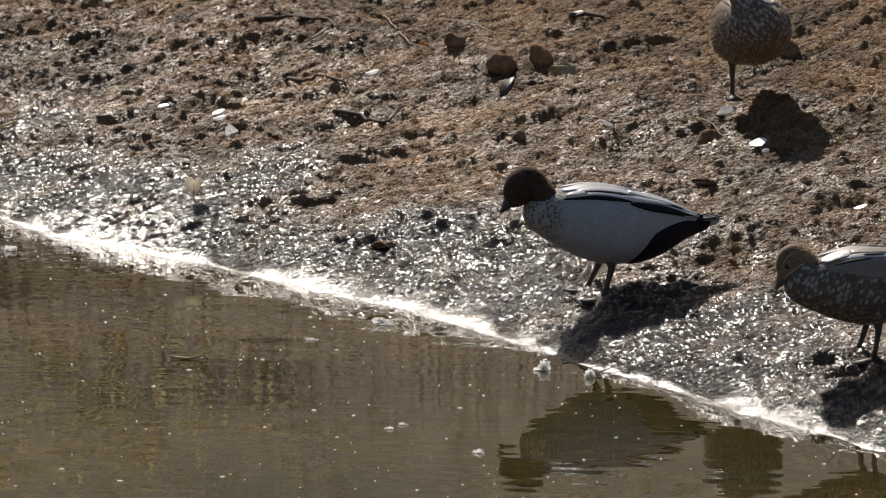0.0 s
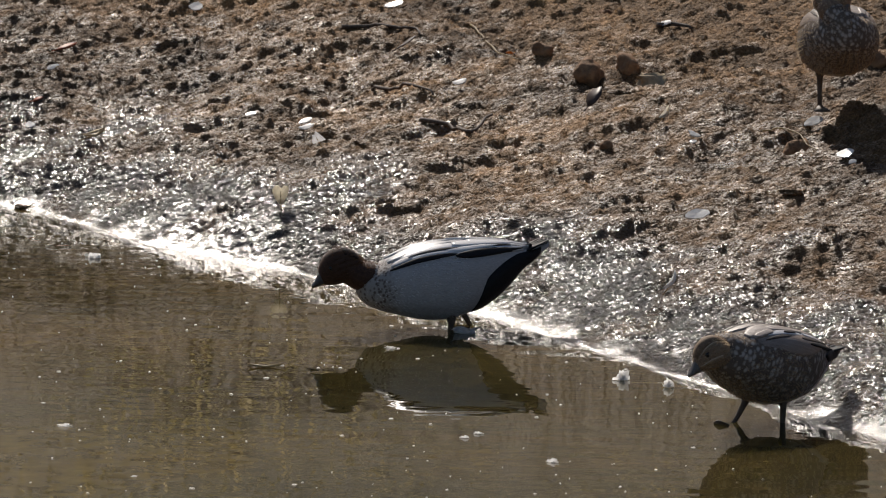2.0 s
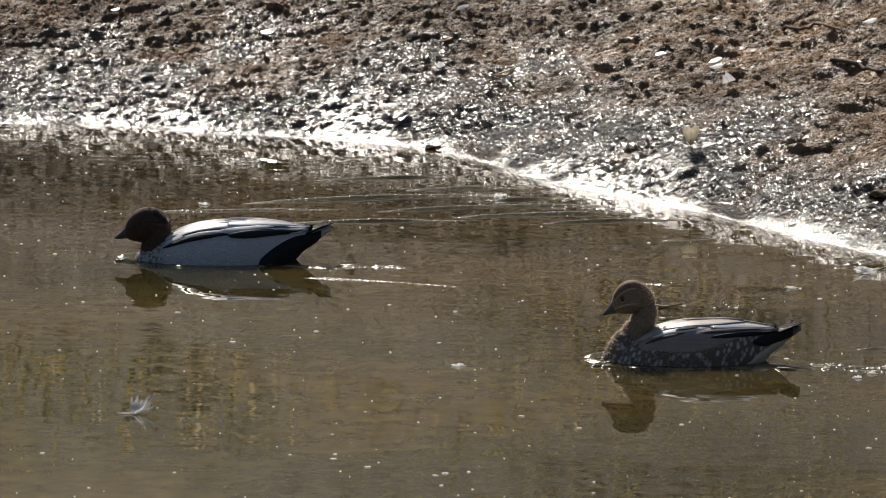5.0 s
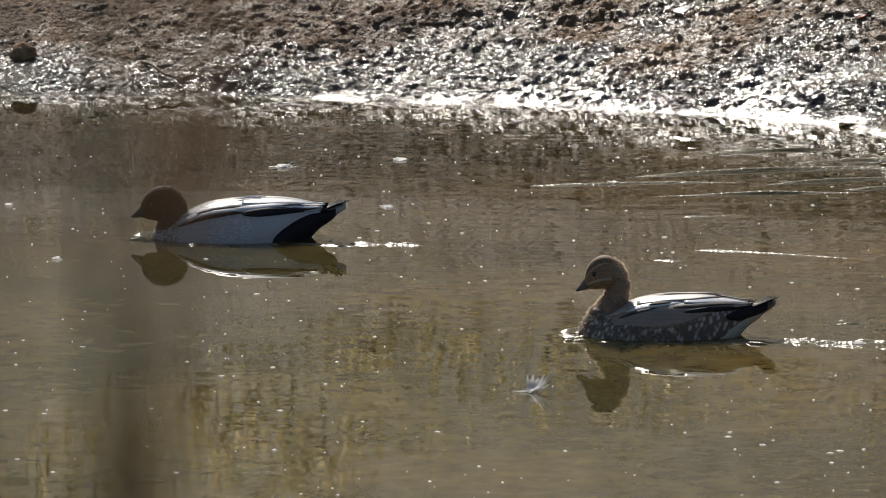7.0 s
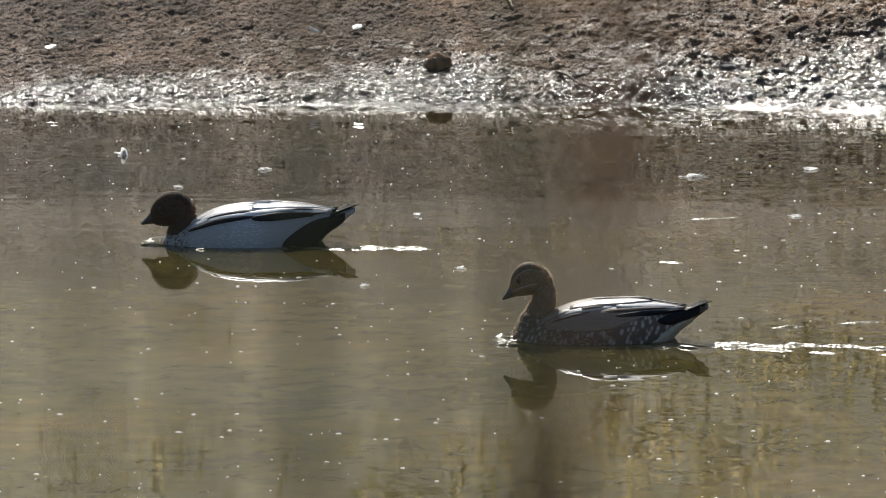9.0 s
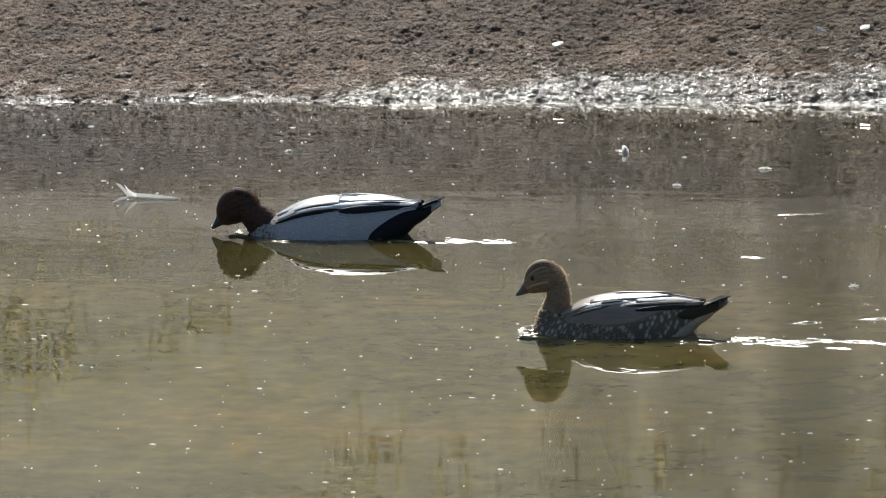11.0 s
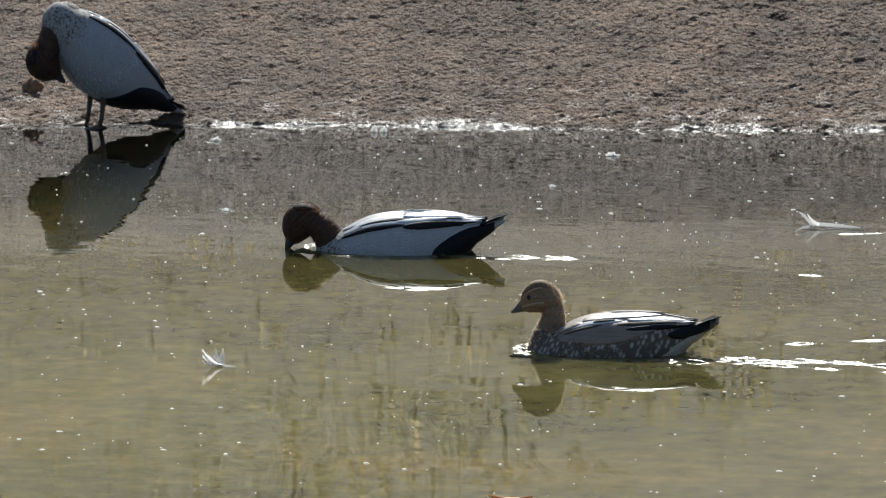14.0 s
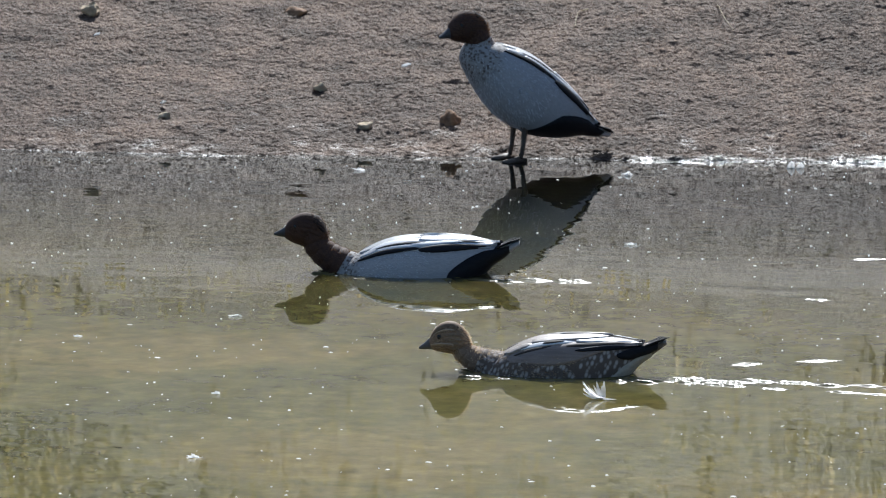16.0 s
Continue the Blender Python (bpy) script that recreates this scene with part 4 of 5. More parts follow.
def broken_stone(w, d, h, seed):
    """An angular stone with blunt faces and chipped corners."""
    r = random.Random(seed * 13 + 5)
    bm = bmesh.new()
    for i in range(22):
        v = Vector((r.gauss(0, 1), r.gauss(0, 1), r.gauss(0, 1))).normalized()
        v = Vector(math.copysign(abs(c) ** 0.7, c) for c in v) * r.uniform(0.84, 1.0)
        bm.verts.new((0.52 * w * v.x, 0.52 * d * v.y, 0.42 * h + 0.58 * h * max(v.z, -0.85)))
    hull = bmesh.ops.convex_hull(bm, input=bm.verts)
    bmesh.ops.delete(bm, geom=[g for g in hull["geom_interior"] if isinstance(g, bmesh.types.BMVert)], context="VERTS")
    bmesh.ops.bevel(bm, geom=list(bm.edges), offset=0.13 * w, segments=3, affect="EDGES", profile=0.6, clamp_overlap=True)
    bmesh.ops.triangulate(bm, faces=bm.faces)
    bmesh.ops.subdivide_edges(bm, edges=bm.edges, cuts=1, use_grid_fill=True)
    for v in bm.verts:
        v.co += Vector((noise.noise(v.co * 60), noise.noise(v.co * 60 + Vector((9, 0, 0))), noise.noise(v.co * 60 + Vector((0, 9, 0))))) * 0.16 * w
    return bm


STONE_SEED = [0]


def stone(x, y, w, h, mat, label):
    STONE_SEED[0] += 1
    n = STONE_SEED[0]
    if mat is CLOD:
        bm = lump_mesh(bmesh.new(), w, w * 0.8, h * 0.38, n, 0.5, 3)
        for v in bm.verts:
            v.co += v.co.normalized() * 0.10 * w * (noise.noise(v.co * 95) + 0.6 * noise.noise(v.co * 190))
        ob = thing("clod", bm, MUD, label, "clod", "stones and clods on the bank")
    elif mat is STONE:
        bm = lump_mesh(bmesh.new(), w * 1.05, w * 0.9, h * 0.95, n, 0.5, 3)
        for v in bm.verts:
            v.co += v.co.normalized() * 0.07 * w * (noise.noise(v.co * 70) + 0.5 * noise.noise(v.co * 160))
        ob = thing("stone", bm, mat, label, "stone", "stones and clods on the bank")
    else:
        ob = thing("stone", broken_stone(w * 1.15, w * 0.95, h * 1.0, n), mat, label, "stone", "stones and clods on the bank")
    ob.matrix_basis = pose(x, y, ground_at(x, y) - 0.006, 0, 0, n * 47 % 360)


def slope_pose(x, y, turn, lift=0.004):
    """A pose that lies on the ground there."""
    e = 0.04
    zx = (ground_at(x + e, y) - ground_at(x - e, y)) / (2 * e)
    zy = (ground_at(x, y + e) - ground_at(x, y - e)) / (2 * e)
    up = Vector((-0.5 * zx, -0.5 * zy, 1)).normalized()
    z = max(ground_at(x + a * 0.012, y + b * 0.012) for a in (-1, 0, 1) for b in (-1, 0, 1))
    return Matrix.Translation((x, y, z + lift)) @ up.to_track_quat("Z", "Y").to_matrix().to_4x4() @ pose(0, 0, 0, 0, 0, turn)


def sheet_mesh(outline, thick, curl):
    """A thin piece with an outline in the plane, curled along its length."""
    bm = bmesh.new()
    n = len(outline)
    top = [bm.verts.new((x, y, curl(x, y) + thick)) for x, y in outline]
    low = [bm.verts.new((x, y, curl(x, y))) for x, y in outline]
    ct, cl = bm.verts.new((0, 0, curl(0, 0) + thick * 1.3)), bm.verts.new((0, 0, curl(0, 0)))
    for i in range(n):
        j = (i + 1) % n
        bm.faces.new((ct, top[i], top[j]))
        bm.faces.new((cl, low[j], low[i]))
        bm.faces.new((top[i], low[i], low[j], top[j]))
    return bm


def chip(x, y, w, d, turn, mat, label):
    r = random.Random(round(x * 1000) + round(y * 1000))
    pts = []
    for i in range(9):
        a = 2 * math.pi * i / 9
        q = 0.5 * r.uniform(0.75, 1.1)
        pts.append((math.cos(a) * q * w, math.sin(a) * q * max(d, 0.6 * w)))
    ob = thing("bark_chip", sheet_mesh(pts, 0.0022, lambda u, v: 5 * (u * u + v * v)), mat, label, "bark chip", "pale chips on the bank", smooth=False)
    lie = slope_pose(x, y, 0).translation
    ob.matrix_basis = pose(lie.x, lie.y, lie.z + 0.003, 18 + r.uniform(-6, 8), -14 + r.uniform(-5, 5), turn)


def vane(l, w, notch=0.0):
    pts = []
    for i in range(11):
        u = i / 10
        pts.append((l * (u - 0.5), w * 0.5 * math.sin(math.pi * min(1, u * 0.9 + 0.08)) ** 0.7))
    for i in range(10, -1, -1):
        u = i / 10
        pts.append((l * (u - 0.5) - notch * l * (i == 10), -w * 0.5 * math.sin(math.pi * min(1, u * 0.9 + 0.08)) ** 0.7 * 0.85))
    return pts


def feather_thing(name, l, w, mat, label, group):
    ob = thing(name, sheet_mesh(vane(l, w, 0.1), 0.0012, lambda u, v: 2.2 * u * u / max(l, 0.01) * 0.4 + 6 * v * v), mat, label, "feather", group)
    part("quill", tube(bmesh.new(), [(-0.75 * l, 0, 0.003), (-0.3 * l, 0, 0.001), (0.1 * l, 0, 0.0015), (0.46 * l, 0, 0.002)], [0.0011, 0.0010, 0.0008, 0.0004], 5), STRAW, ob)
    return ob


def feather_on_bank(x, y, l, w, turn, stand, mat, label):
    ob = feather_thing("feather", l, w, mat, label, "feathers on the bank")
    ob.matrix_basis = slope_pose(x, y, turn, 0.003) @ pose(0, 0, 0, 12, 0, 0) @ pose(0, 0, 0.5 * l * math.sin(radians(stand)), 0, -stand, 0)


def heart_feather(x, y, w, h, mat, label):
    """A broad two-lobed feather that stands in the mud on its quill."""
    pts = [(0, -0.5), (0.22, -0.30), (0.42, 0.02), (0.50, 0.28), (0.42, 0.45), (0.24, 0.48), (0.05, 0.34), (-0.12, 0.50), (-0.36, 0.47), (-0.48, 0.26), (-0.40, 0.0), (-0.20, -0.30)]
    ob = thing("feather", sheet_mesh([(u * w, v * h) for u, v in pts], 0.001, lambda u, v: 6 * u * u), mat, label, "feather", "feathers on the bank")
    part("quill", tube(bmesh.new(), [(0.004, -0.85 * h, -0.002), (0, -0.5 * h, 0.001), (0.02 * w, 0.2 * h, 0.0015)], [0.0012, 0.0012, 0.0006], 5), STRAW, ob)
    ob.matrix_basis = pose(x, y, ground_at(x, y) + 0.68 * h, 78, 0, 8)


def leaf(x, y, l, w, turn, stand, mat, label):
    pts = [(l * (u - 0.5), w * 0.5 * math.sin(math.pi * u) ** 0.8) for u in (0, 0.15, 0.3, 0.5, 0.7, 0.85, 1)]
    pts += [(px, -py * 0.8) for px, py in pts[-2:0:-1]]
    ob = thing("leaf", sheet_mesh(pts, 0.0015, lambda u, v: 9 * v * v / max(w, 0.01) * 0.05 + 3 * u * u), mat, label, "leaf", "dead leaves on the bank")
    part("stalk", tube(bmesh.new(), [(-0.72 * l, 0, 0.004), (-0.45 * l, 0, 0.002), (0.3 * l, 0, 0.0015)], [0.0012, 0.001, 0.0005], 5), mat, ob)
    ob.matrix_basis = slope_pose(x, y, turn, 0.003) @ pose(0, 0, 0.4 * l * math.sin(radians(stand)), 14, -stand, 0)


def twig(points, r, mat, label):
    """A twig that lies over the clods along points on the plan."""
    way = smooth_rows(points, 5)
    pts = [(x, y, ground_at(x, y)) for x, y in way]
    zs = [p[2] for p in pts]
    zs = [max(zs[max(0, i - 2):i + 3]) + r * 0.6 for i in range(len(zs))]
    n = len(pts)
    c = Vector(pts[n // 2])
    bm = tube(bmesh.new(), [Vector((p[0], p[1], z)) - c for p, z in zip(pts, zs)], [r * (1.1 - 0.6 * i / n) for i in range(n)], 7)
    ob = thing("twig", bm, mat, label, "twig", "twigs on the bank")
    ob.location = c


# ---------------------------------------------------------------- what floats
FLOATS = []
BANDS = []


def drift(y, t):
    """How far the surface has been blown to the left at that time, by distance from the bank."""
    v = float(np.interp(y, [13.0, 14.0, 15.0, 16.0, 16.9], [-0.040, -0.032, -0.020, -0.011, -0.006]))
    return v * (0.45 * t if t < 9 else 4.05 + (t - 9))


def afloat(ob, x, y, t, turn=0.0):
    FLOATS.append((ob, x - drift(y, t), y, turn))
    ob.matrix_basis = pose(x, y, 0.0, 0, 0, turn)


def fluff(x, y, t, w, h):
    """A clump of white down lying on the water: a few uneven curled wisps, no two alike."""
    r = random.Random(round(x * 997) + round(y * 991))
    bm = bmesh.new()
    h = max(h * 0.55, 0.004)
    lean = r.uniform(0, math.pi)
    long, slim = r.uniform(0.8, 1.15), r.uniform(0.35, 0.7)
    for i in range(r.randint(12, 18)):
        q = w * r.uniform(0.12, 0.30)
        u, v = r.gauss(0, 0.20) * w * long, r.gauss(0, 0.20) * w * slim
        c = Vector((u * math.cos(lean) - v * math.sin(lean), u * math.sin(lean) + v * math.cos(lean), 0.001))
        tall = 1.3 * h * r.uniform(0.3, 1.0) * max(0.3, 1 - 2 * c.length / w)
        a = r.uniform(-0.7, 0.7)
        along, up = Vector((math.cos(a), math.sin(a), 0)) * q, Vector((r.uniform(-0.4, 0.4) * q, r.uniform(-0.5, 0.5) * q, tall))
        rim = [c - along * r.uniform(0.5, 1.0), c + along * r.uniform(0.5, 1.0)]
        rim += [c + along * f * r.uniform(0.6, 1.0) + up * r.uniform(0.6, 1.1) for f in (0.8, 0.25, -0.3, -0.8)]
        bm.faces.new([bm.verts.new(p) for p in rim])
    for i in range(r.randint(2, 5)):
        a = r.uniform(0, 2 * math.pi)
        d = Vector((math.cos(a), math.sin(a), r.uniform(0.0, 0.5))) * w * r.uniform(0.35, 0.6)
        side = Vector((-math.sin(a), math.cos(a), 0.5)) * w * 0.03
        bm.faces.new([bm.verts.new(p) for p in (Vector((0, 0, 0.002)) - side, d * 0.6 + side, d, d * 0.5 - side)])
    ob = thing("down_tuft", bm, DOWN, "tuft of white down floating on the pond", "down", "floating down")
    afloat(ob, x, y, t)


def floating_feather(x, y, t, w, turn, spread):
    """A white body feather, its barbs fanned and curled up from a quill that lies on the water."""
    r = random.Random(round(x * 997))
    bm = bmesh.new()
    n = 22
    for i in range(n):
        a = radians(spread) * (i / (n - 1) - 0.5) * 2 + r.uniform(-0.08, 0.08)
        l = w * r.uniform(0.55, 0.80)
        rise = r.uniform(0.3, 0.9) * l
        d, side = Vector((math.cos(a), math.sin(a), 0)), Vector((-math.sin(a), math.cos(a), 0.6)) * w * 0.085
        line = [d * l * u + Vector((0, 0, 0.002 + rise * u * u)) for u in (0.0, 0.4, 0.75, 1.0)]
        a0 = [bm.verts.new(p - side * f) for p, f in zip(line, (0.6, 1.0, 0.8, 0.2))]
        a1 = [bm.verts.new(p + side * f) for p, f in zip(line, (0.6, 1.0, 0.8, 0.2))]
        for k in range(3):
            bm.faces.new((a0[k], a1[k], a1[k + 1], a0[k + 1]))
    ob = thing("feather", bm, DOWN, "small white body feather floating on the pond", "feather", "floating feathers")
    part("quill", tube(bmesh.new(), [(-0.55 * w, 0, 0.003), (-0.2 * w, 0.02 * w, 0.002), (0.15 * w, 0, 0.004)], [0.0006, 0.0016, 0.0022], 6), DOWN, ob, "white quill")
    afloat(ob, x, y, t, turn)


def ribbon(bm, points, widths, up):
    """A single thin vane along points, leaning with its upper edge along up."""
    a = [bm.verts.new(Vector(p)) for p in points]
    b = [bm.verts.new(Vector(p) + Vector(up) * w) for p, w in zip(points, widths)]
    for i in range(len(points) - 1):
        bm.faces.new((a[i], a[i + 1], b[i + 1], b[i]))


def long_feather(x, y, t, l):
    """A narrow white feather with a forked, curled tip."""
    bm = bmesh.new()
    ribbon(bm, [(0.5 * l, 0, 0.001), (0.2 * l, 0.006, 0.001), (-0.05 * l, 0.006, 0.002), (-0.28 * l, 0.0, 0.004), (-0.42 * l, 0.012, 0.020), (-0.5 * l, 0.02, 0.028)], [0.005, 0.009, 0.010, 0.011, 0.009, 0.003], (0, 0.5, 0.8))
    ribbon(bm, [(-0.16 * l, 0, 0.004), (-0.26 * l, -0.01, 0.014), (-0.33 * l, -0.01, 0.030)], [0.008, 0.007, 0.002], (0.3, 0.5, 0.7))
    ribbon(bm, [(-0.25 * l, 0, 0.002), (-0.38 * l, -0.03, 0.002), (-0.44 * l, -0.06, 0.001)], [0.007, 0.007, 0.003], (0, 0.6, 0.7))
    ob = thing("feather", bm, DOWN, "narrow white feather with a forked tip floating on the pond", "feather", "floating feathers")
    part("quill", tube(bmesh.new(), [(0.55 * l, 0, 0.002), (0.1 * l, 0.004, 0.003), (-0.3 * l, 0, 0.005)], [0.0008, 0.0016, 0.0010], 6), DOWN, ob, "white quill")
    afloat(ob, x, y, t, 4)


def floating_leaf(x, y, t, l, w):
    pts = [(l * (u - 0.5), max(w, 0.016) * 0.5 * math.sin(math.pi * u) ** 0.8) for u in (0, 0.15, 0.3, 0.5, 0.7, 0.85, 1)]
    pts += [(px, -py) for px, py in pts[-2:0:-1]]
    afloat(thing("floating_leaf", sheet_mesh(pts, 0.002, lambda u, v: 0.001 + 4 * u * u), ORANGE if w > 0.01 else STRAW, "curled dry leaf floating on the pond", "leaf"), x, y, t, 8)


stone(0.123, 17.474, 0.064, 0.067, STONE, 'rounded rusty brown stone on the mud')
stone(0.204, 17.495, 0.058, 0.049, STONE, 'angular brown stone beside a dark leaf')
stone(0.186, 17.347, 0.063, 0.03, CLOD, 'flat dark stone in the mud')
stone(0.257, 17.403, 0.067, 0.04, STONE_PALE, 'cracked tan stone in a cluster')
stone(0.542, 16.727, 0.06, 0.051, STONE, "brown stone at the hen's feet")
stone(0.721, 17.215, 0.052, 0.044, STONE, 'brown stone behind the hen')
stone(0.773, 16.552, 0.058, 0.04, CLOD, 'damp brown clod of mud')
stone(0.157, 16.972, 0.026, 0.023, STONE, 'small rounded brown stone')
stone(0.527, 16.392, 0.056, 0.033, CLOD, 'damp brown clod of mud')
stone(-0.359, 17.331, 0.051, 0.019, CLOD, 'flat dark clod of mud')
stone(0.158, 18.087, 0.033, 0.026, STONE, 'small rounded brown stone')
stone(0.020, 17.661, 0.044, 0.037, STONE, 'dark brown stone on mud')
stone(0.724, 16.514, 0.035, 0.026, CLOD, 'small damp clod of mud')
stone(0.465, 15.970, 0.051, 0.035, CLOD, 'damp dark clod of mud')
stone(-0.536, 17.367, 0.051, 0.044, CLOD, 'large damp clod of mud')
stone(-0.117, 16.287, 0.047, 0.033, CLOD, 'damp dark clod of mud')
stone(-1.072, 17.326, 0.051, 0.019, CLOD, "flat dark stone at the water's edge")
stone(-2.235, 17.883, 0.028, 0.028, CLOD, 'small round dark stone')
stone(-2.182, 18.196, 0.04, 0.047, CLOD, 'dark stone standing upright in mud')
stone(-0.792, 17.326, 0.021, 0.019, CLOD, 'small dark stone on mud')
stone(-1.018, 17.996, 0.042, 0.03, CLOD, 'dark clod beside a red leaf')
stone(-1.489, 18.255, 0.058, 0.047, CLOD, 'dark rough clod of mud')
stone(-2.942, 17.900, 0.053, 0.047, STONE, 'rounded brown stone near the water')
stone(-2.181, 18.187, 0.037, 0.042, CLOD, 'dark stone on the mud')
stone(-6.510, 17.305, 0.050, 0.040, STONE, 'reddish brown broken stone')
stone(-6.882, 17.440, 0.033, 0.019, STONE_PALE, 'pale stone on damp mud')
stone(-7.151, 17.153, 0.028, 0.016, STONE_PALE, 'pale stone on damp mud')
stone(-6.688, 17.219, 0.035, 0.021, STONE_PALE, 'pale stone on damp mud')
stone(-7.581, 17.740, 0.051, 0.03, STONE_PALE, 'pale yellowish stone on the bank')
stone(-7.118, 17.885, 0.051, 0.023, STONE, 'reddish brown stone on the bank')
chip(-0.763, 18.492, 0.03, 0.04, 20, WHITE_BIT, 'white bark chip on the mud')
chip(-0.481, 17.483, 0.035, 0.014, 10, WHITE_BIT, 'thin white bark chip on mud')
chip(-0.605, 17.598, 0.026, 0.014, 0, WHITE_BIT, 'thin white bark chip on mud')
chip(0.636, 16.517, 0.042, 0.04, 0, WHITE_BIT, 'white half-round bark chip')
chip(0.646, 16.446, 0.019, 0.014, 30, WHITE_BIT, 'tiny white bark chip')
chip(0.335, 16.824, 0.019, 0.03, 60, WHITE_BIT, 'small white bark chip')
chip(0.332, 16.803, 0.016, 0.016, 20, WHITE_BIT, 'small white bark chip')
chip(0.580, 16.842, 0.051, 0.028, 25, WHITE_BIT, 'long white bark chip')
chip(0.818, 16.000, 0.03, 0.014, 0, WHITE_BIT, 'small white bark chip')
chip(0.286, 17.784, 0.03, 0.012, 10, WHITE_BIT, 'thin white bark chip')
chip(-0.315, 18.311, 0.047, 0.014, 0, WHITE_BIT, 'thin pale bark chip')
chip(-0.155, 17.567, 0.035, 0.014, 0, WHITE_BIT, 'thin pale bark chip')
chip(0.332, 16.263, 0.058, 0.019, 18, WHITE_BIT, 'long white bark chip')
chip(0.524, 18.067, 0.053, 0.023, 30, WHITE_BIT, 'long white bark chip')
chip(-1.491, 18.102, 0.042, 0.014, 0, WHITE_BIT, 'thin white bark chip')
chip(-1.091, 17.765, 0.026, 0.026, 20, WHITE_BIT, 'white bark chip on mud')
chip(-1.062, 18.100, 0.03, 0.016, 30, WHITE_BIT, 'pale bark chip on mud')
chip(-0.605, 17.600, 0.026, 0.012, 0, WHITE_BIT, 'pale bark chip on mud')
chip(-0.484, 17.516, 0.033, 0.016, 10, WHITE_BIT, 'pale bark chip on mud')
chip(-1.851, 18.259, 0.021, 0.012, 0, WHITE_BIT, 'small pale bark chip')
chip(-3.157, 18.098, 0.026, 0.021, 40, WHITE_BIT, 'pale bark chip on mud')
chip(-3.253, 18.077, 0.016, 0.03, 80, WHITE_BIT, 'pale bark chip on mud')
chip(-3.821, 17.912, 0.03, 0.014, 20, WHITE_BIT, 'pale bark chip on mud')
chip(-6.728, 17.593, 0.023, 0.019, 0, WHITE_BIT, 'pale bark chip on mud')
chip(-7.493, 17.574, 0.016, 0.014, 0, WHITE_BIT, 'small pale bark chip')
chip(-7.179, 17.219, 0.014, 0.014, 0, WHITE_BIT, 'small white bark chip')
feather_on_bank(-0.446, 17.285, 0.064, 0.030, 18, 22, DOWN, 'white feather lying on the mud')
heart_feather(-0.514, 16.774, 0.036, 0.042, CREAM, 'cream heart-shaped feather standing in the mud')
feather_on_bank(0.277, 17.007, 0.042, 0.016, 110, 20, CREAM, 'curled cream feather on mud')
feather_on_bank(0.282, 15.807, 0.044, 0.019, 100, 45, DOWN, 'white feather standing in the mud')
feather_on_bank(-5.638, 17.169, 0.03, 0.021, 80, 50, DOWN, 'white feather at the waterline')
feather_on_bank(-5.659, 17.165, 0.03, 0.019, 90, 55, DOWN, 'white feather at the waterline')
feather_on_bank(-0.936, 17.595, 0.053, 0.014, 40, 18, STRAW, 'pale dry leaf stuck in the mud')
twig([(-0.426, 18.213), (-0.363, 18.203), (-0.306, 18.156), (-0.262, 18.135), (-0.251, 18.080)], 0.0045, TWIG, 'curved reddish brown twig')
twig([(-0.139, 18.143), (-0.104, 17.965), (-0.065, 17.737), (-0.028, 17.639)], 0.0022, STRAW, 'thin pale dry stem')
twig([(-0.347, 17.768), (-0.296, 17.681), (-0.253, 17.617), (-0.212, 17.533)], 0.004, TWIG, 'dark curved twig on mud')
twig([(-0.236, 17.375), (-0.176, 17.310), (-0.127, 17.203), (-0.085, 17.339)], 0.005, TWIG, 'weathered grey twig on mud')
twig([(0.475, 16.827), (0.527, 16.817), (0.579, 16.613)], 0.002, STRAW, 'thin dry stem on mud')
twig([(0.269, 17.774), (0.300, 17.788), (0.342, 17.740)], 0.006, TWIG, 'short dark stick on mud')
twig([(-2.669, 17.853), (-2.612, 17.763), (-2.553, 17.706)], 0.003, TWIG, 'thin dark twig at the waterline')
twig([(-2.870, 18.385), (-2.847, 18.322), (-2.827, 18.257)], 0.004, STRAW, 'short pale stick on mud')
twig([(-6.164, 18.155), (-6.120, 18.068), (-6.071, 18.002)], 0.0012, STRAW, 'thin pale grass stem')
twig([(-6.454, 18.064), (-6.458, 18.004), (-6.434, 17.922)], 0.0012, STRAW, 'thin pale grass stem')
leaf(-0.273, 17.936, 0.065, 0.03, 35, 25, DRY_LEAF, 'dark curled leaf on mud')
leaf(0.134, 17.243, 0.053, 0.042, 80, 50, DRY_LEAF, 'black curled leaf beside stones')
leaf(-0.051, 17.767, 0.019, 0.012, 0, 10, ORANGE, 'bright orange leaf scrap')
leaf(0.921, 17.515, 0.056, 0.028, 10, 10, RED_LEAF, 'rust red leaf on mud')
leaf(-0.495, 18.220, 0.026, 0.009, 50, 20, STRAW, 'pale scrap of dry leaf')
leaf(-0.941, 17.623, 0.051, 0.014, 40, 15, STRAW, 'pale dry leaf on mud')
leaf(-1.084, 17.932, 0.03, 0.016, 10, 20, RED_LEAF, 'rust red leaf on mud')
leaf(-1.041, 18.267, 0.051, 0.019, 10, 15, RED_LEAF, 'rust red leaf on mud')
leaf(-1.063, 18.099, 0.035, 0.012, 30, 15, STRAW, 'pale leaf on wet mud')
fluff(-0.884, 16.627, 1.5, 0.04, 0.028)
fluff(0.189, 15.208, 0.0, 0.035, 0.04)
fluff(0.277, 15.137, 0.0, 0.028, 0.03)
fluff(-0.112, 15.736, 0.0, 0.07, 0.021)
fluff(-1.965, 16.754, 5.5, 0.04, 0.014)
fluff(-1.911, 16.119, 5.5, 0.037, 0.009)
fluff(-3.441, 16.852, 9.0, 0.028, 0.026)
fluff(-3.105, 16.666, 9.0, 0.026, 0.012)
fluff(-5.033, 16.947, 12.5, 0.033, 0.019)
fluff(-2.687, 16.080, 9.0, 0.026, 0.009)
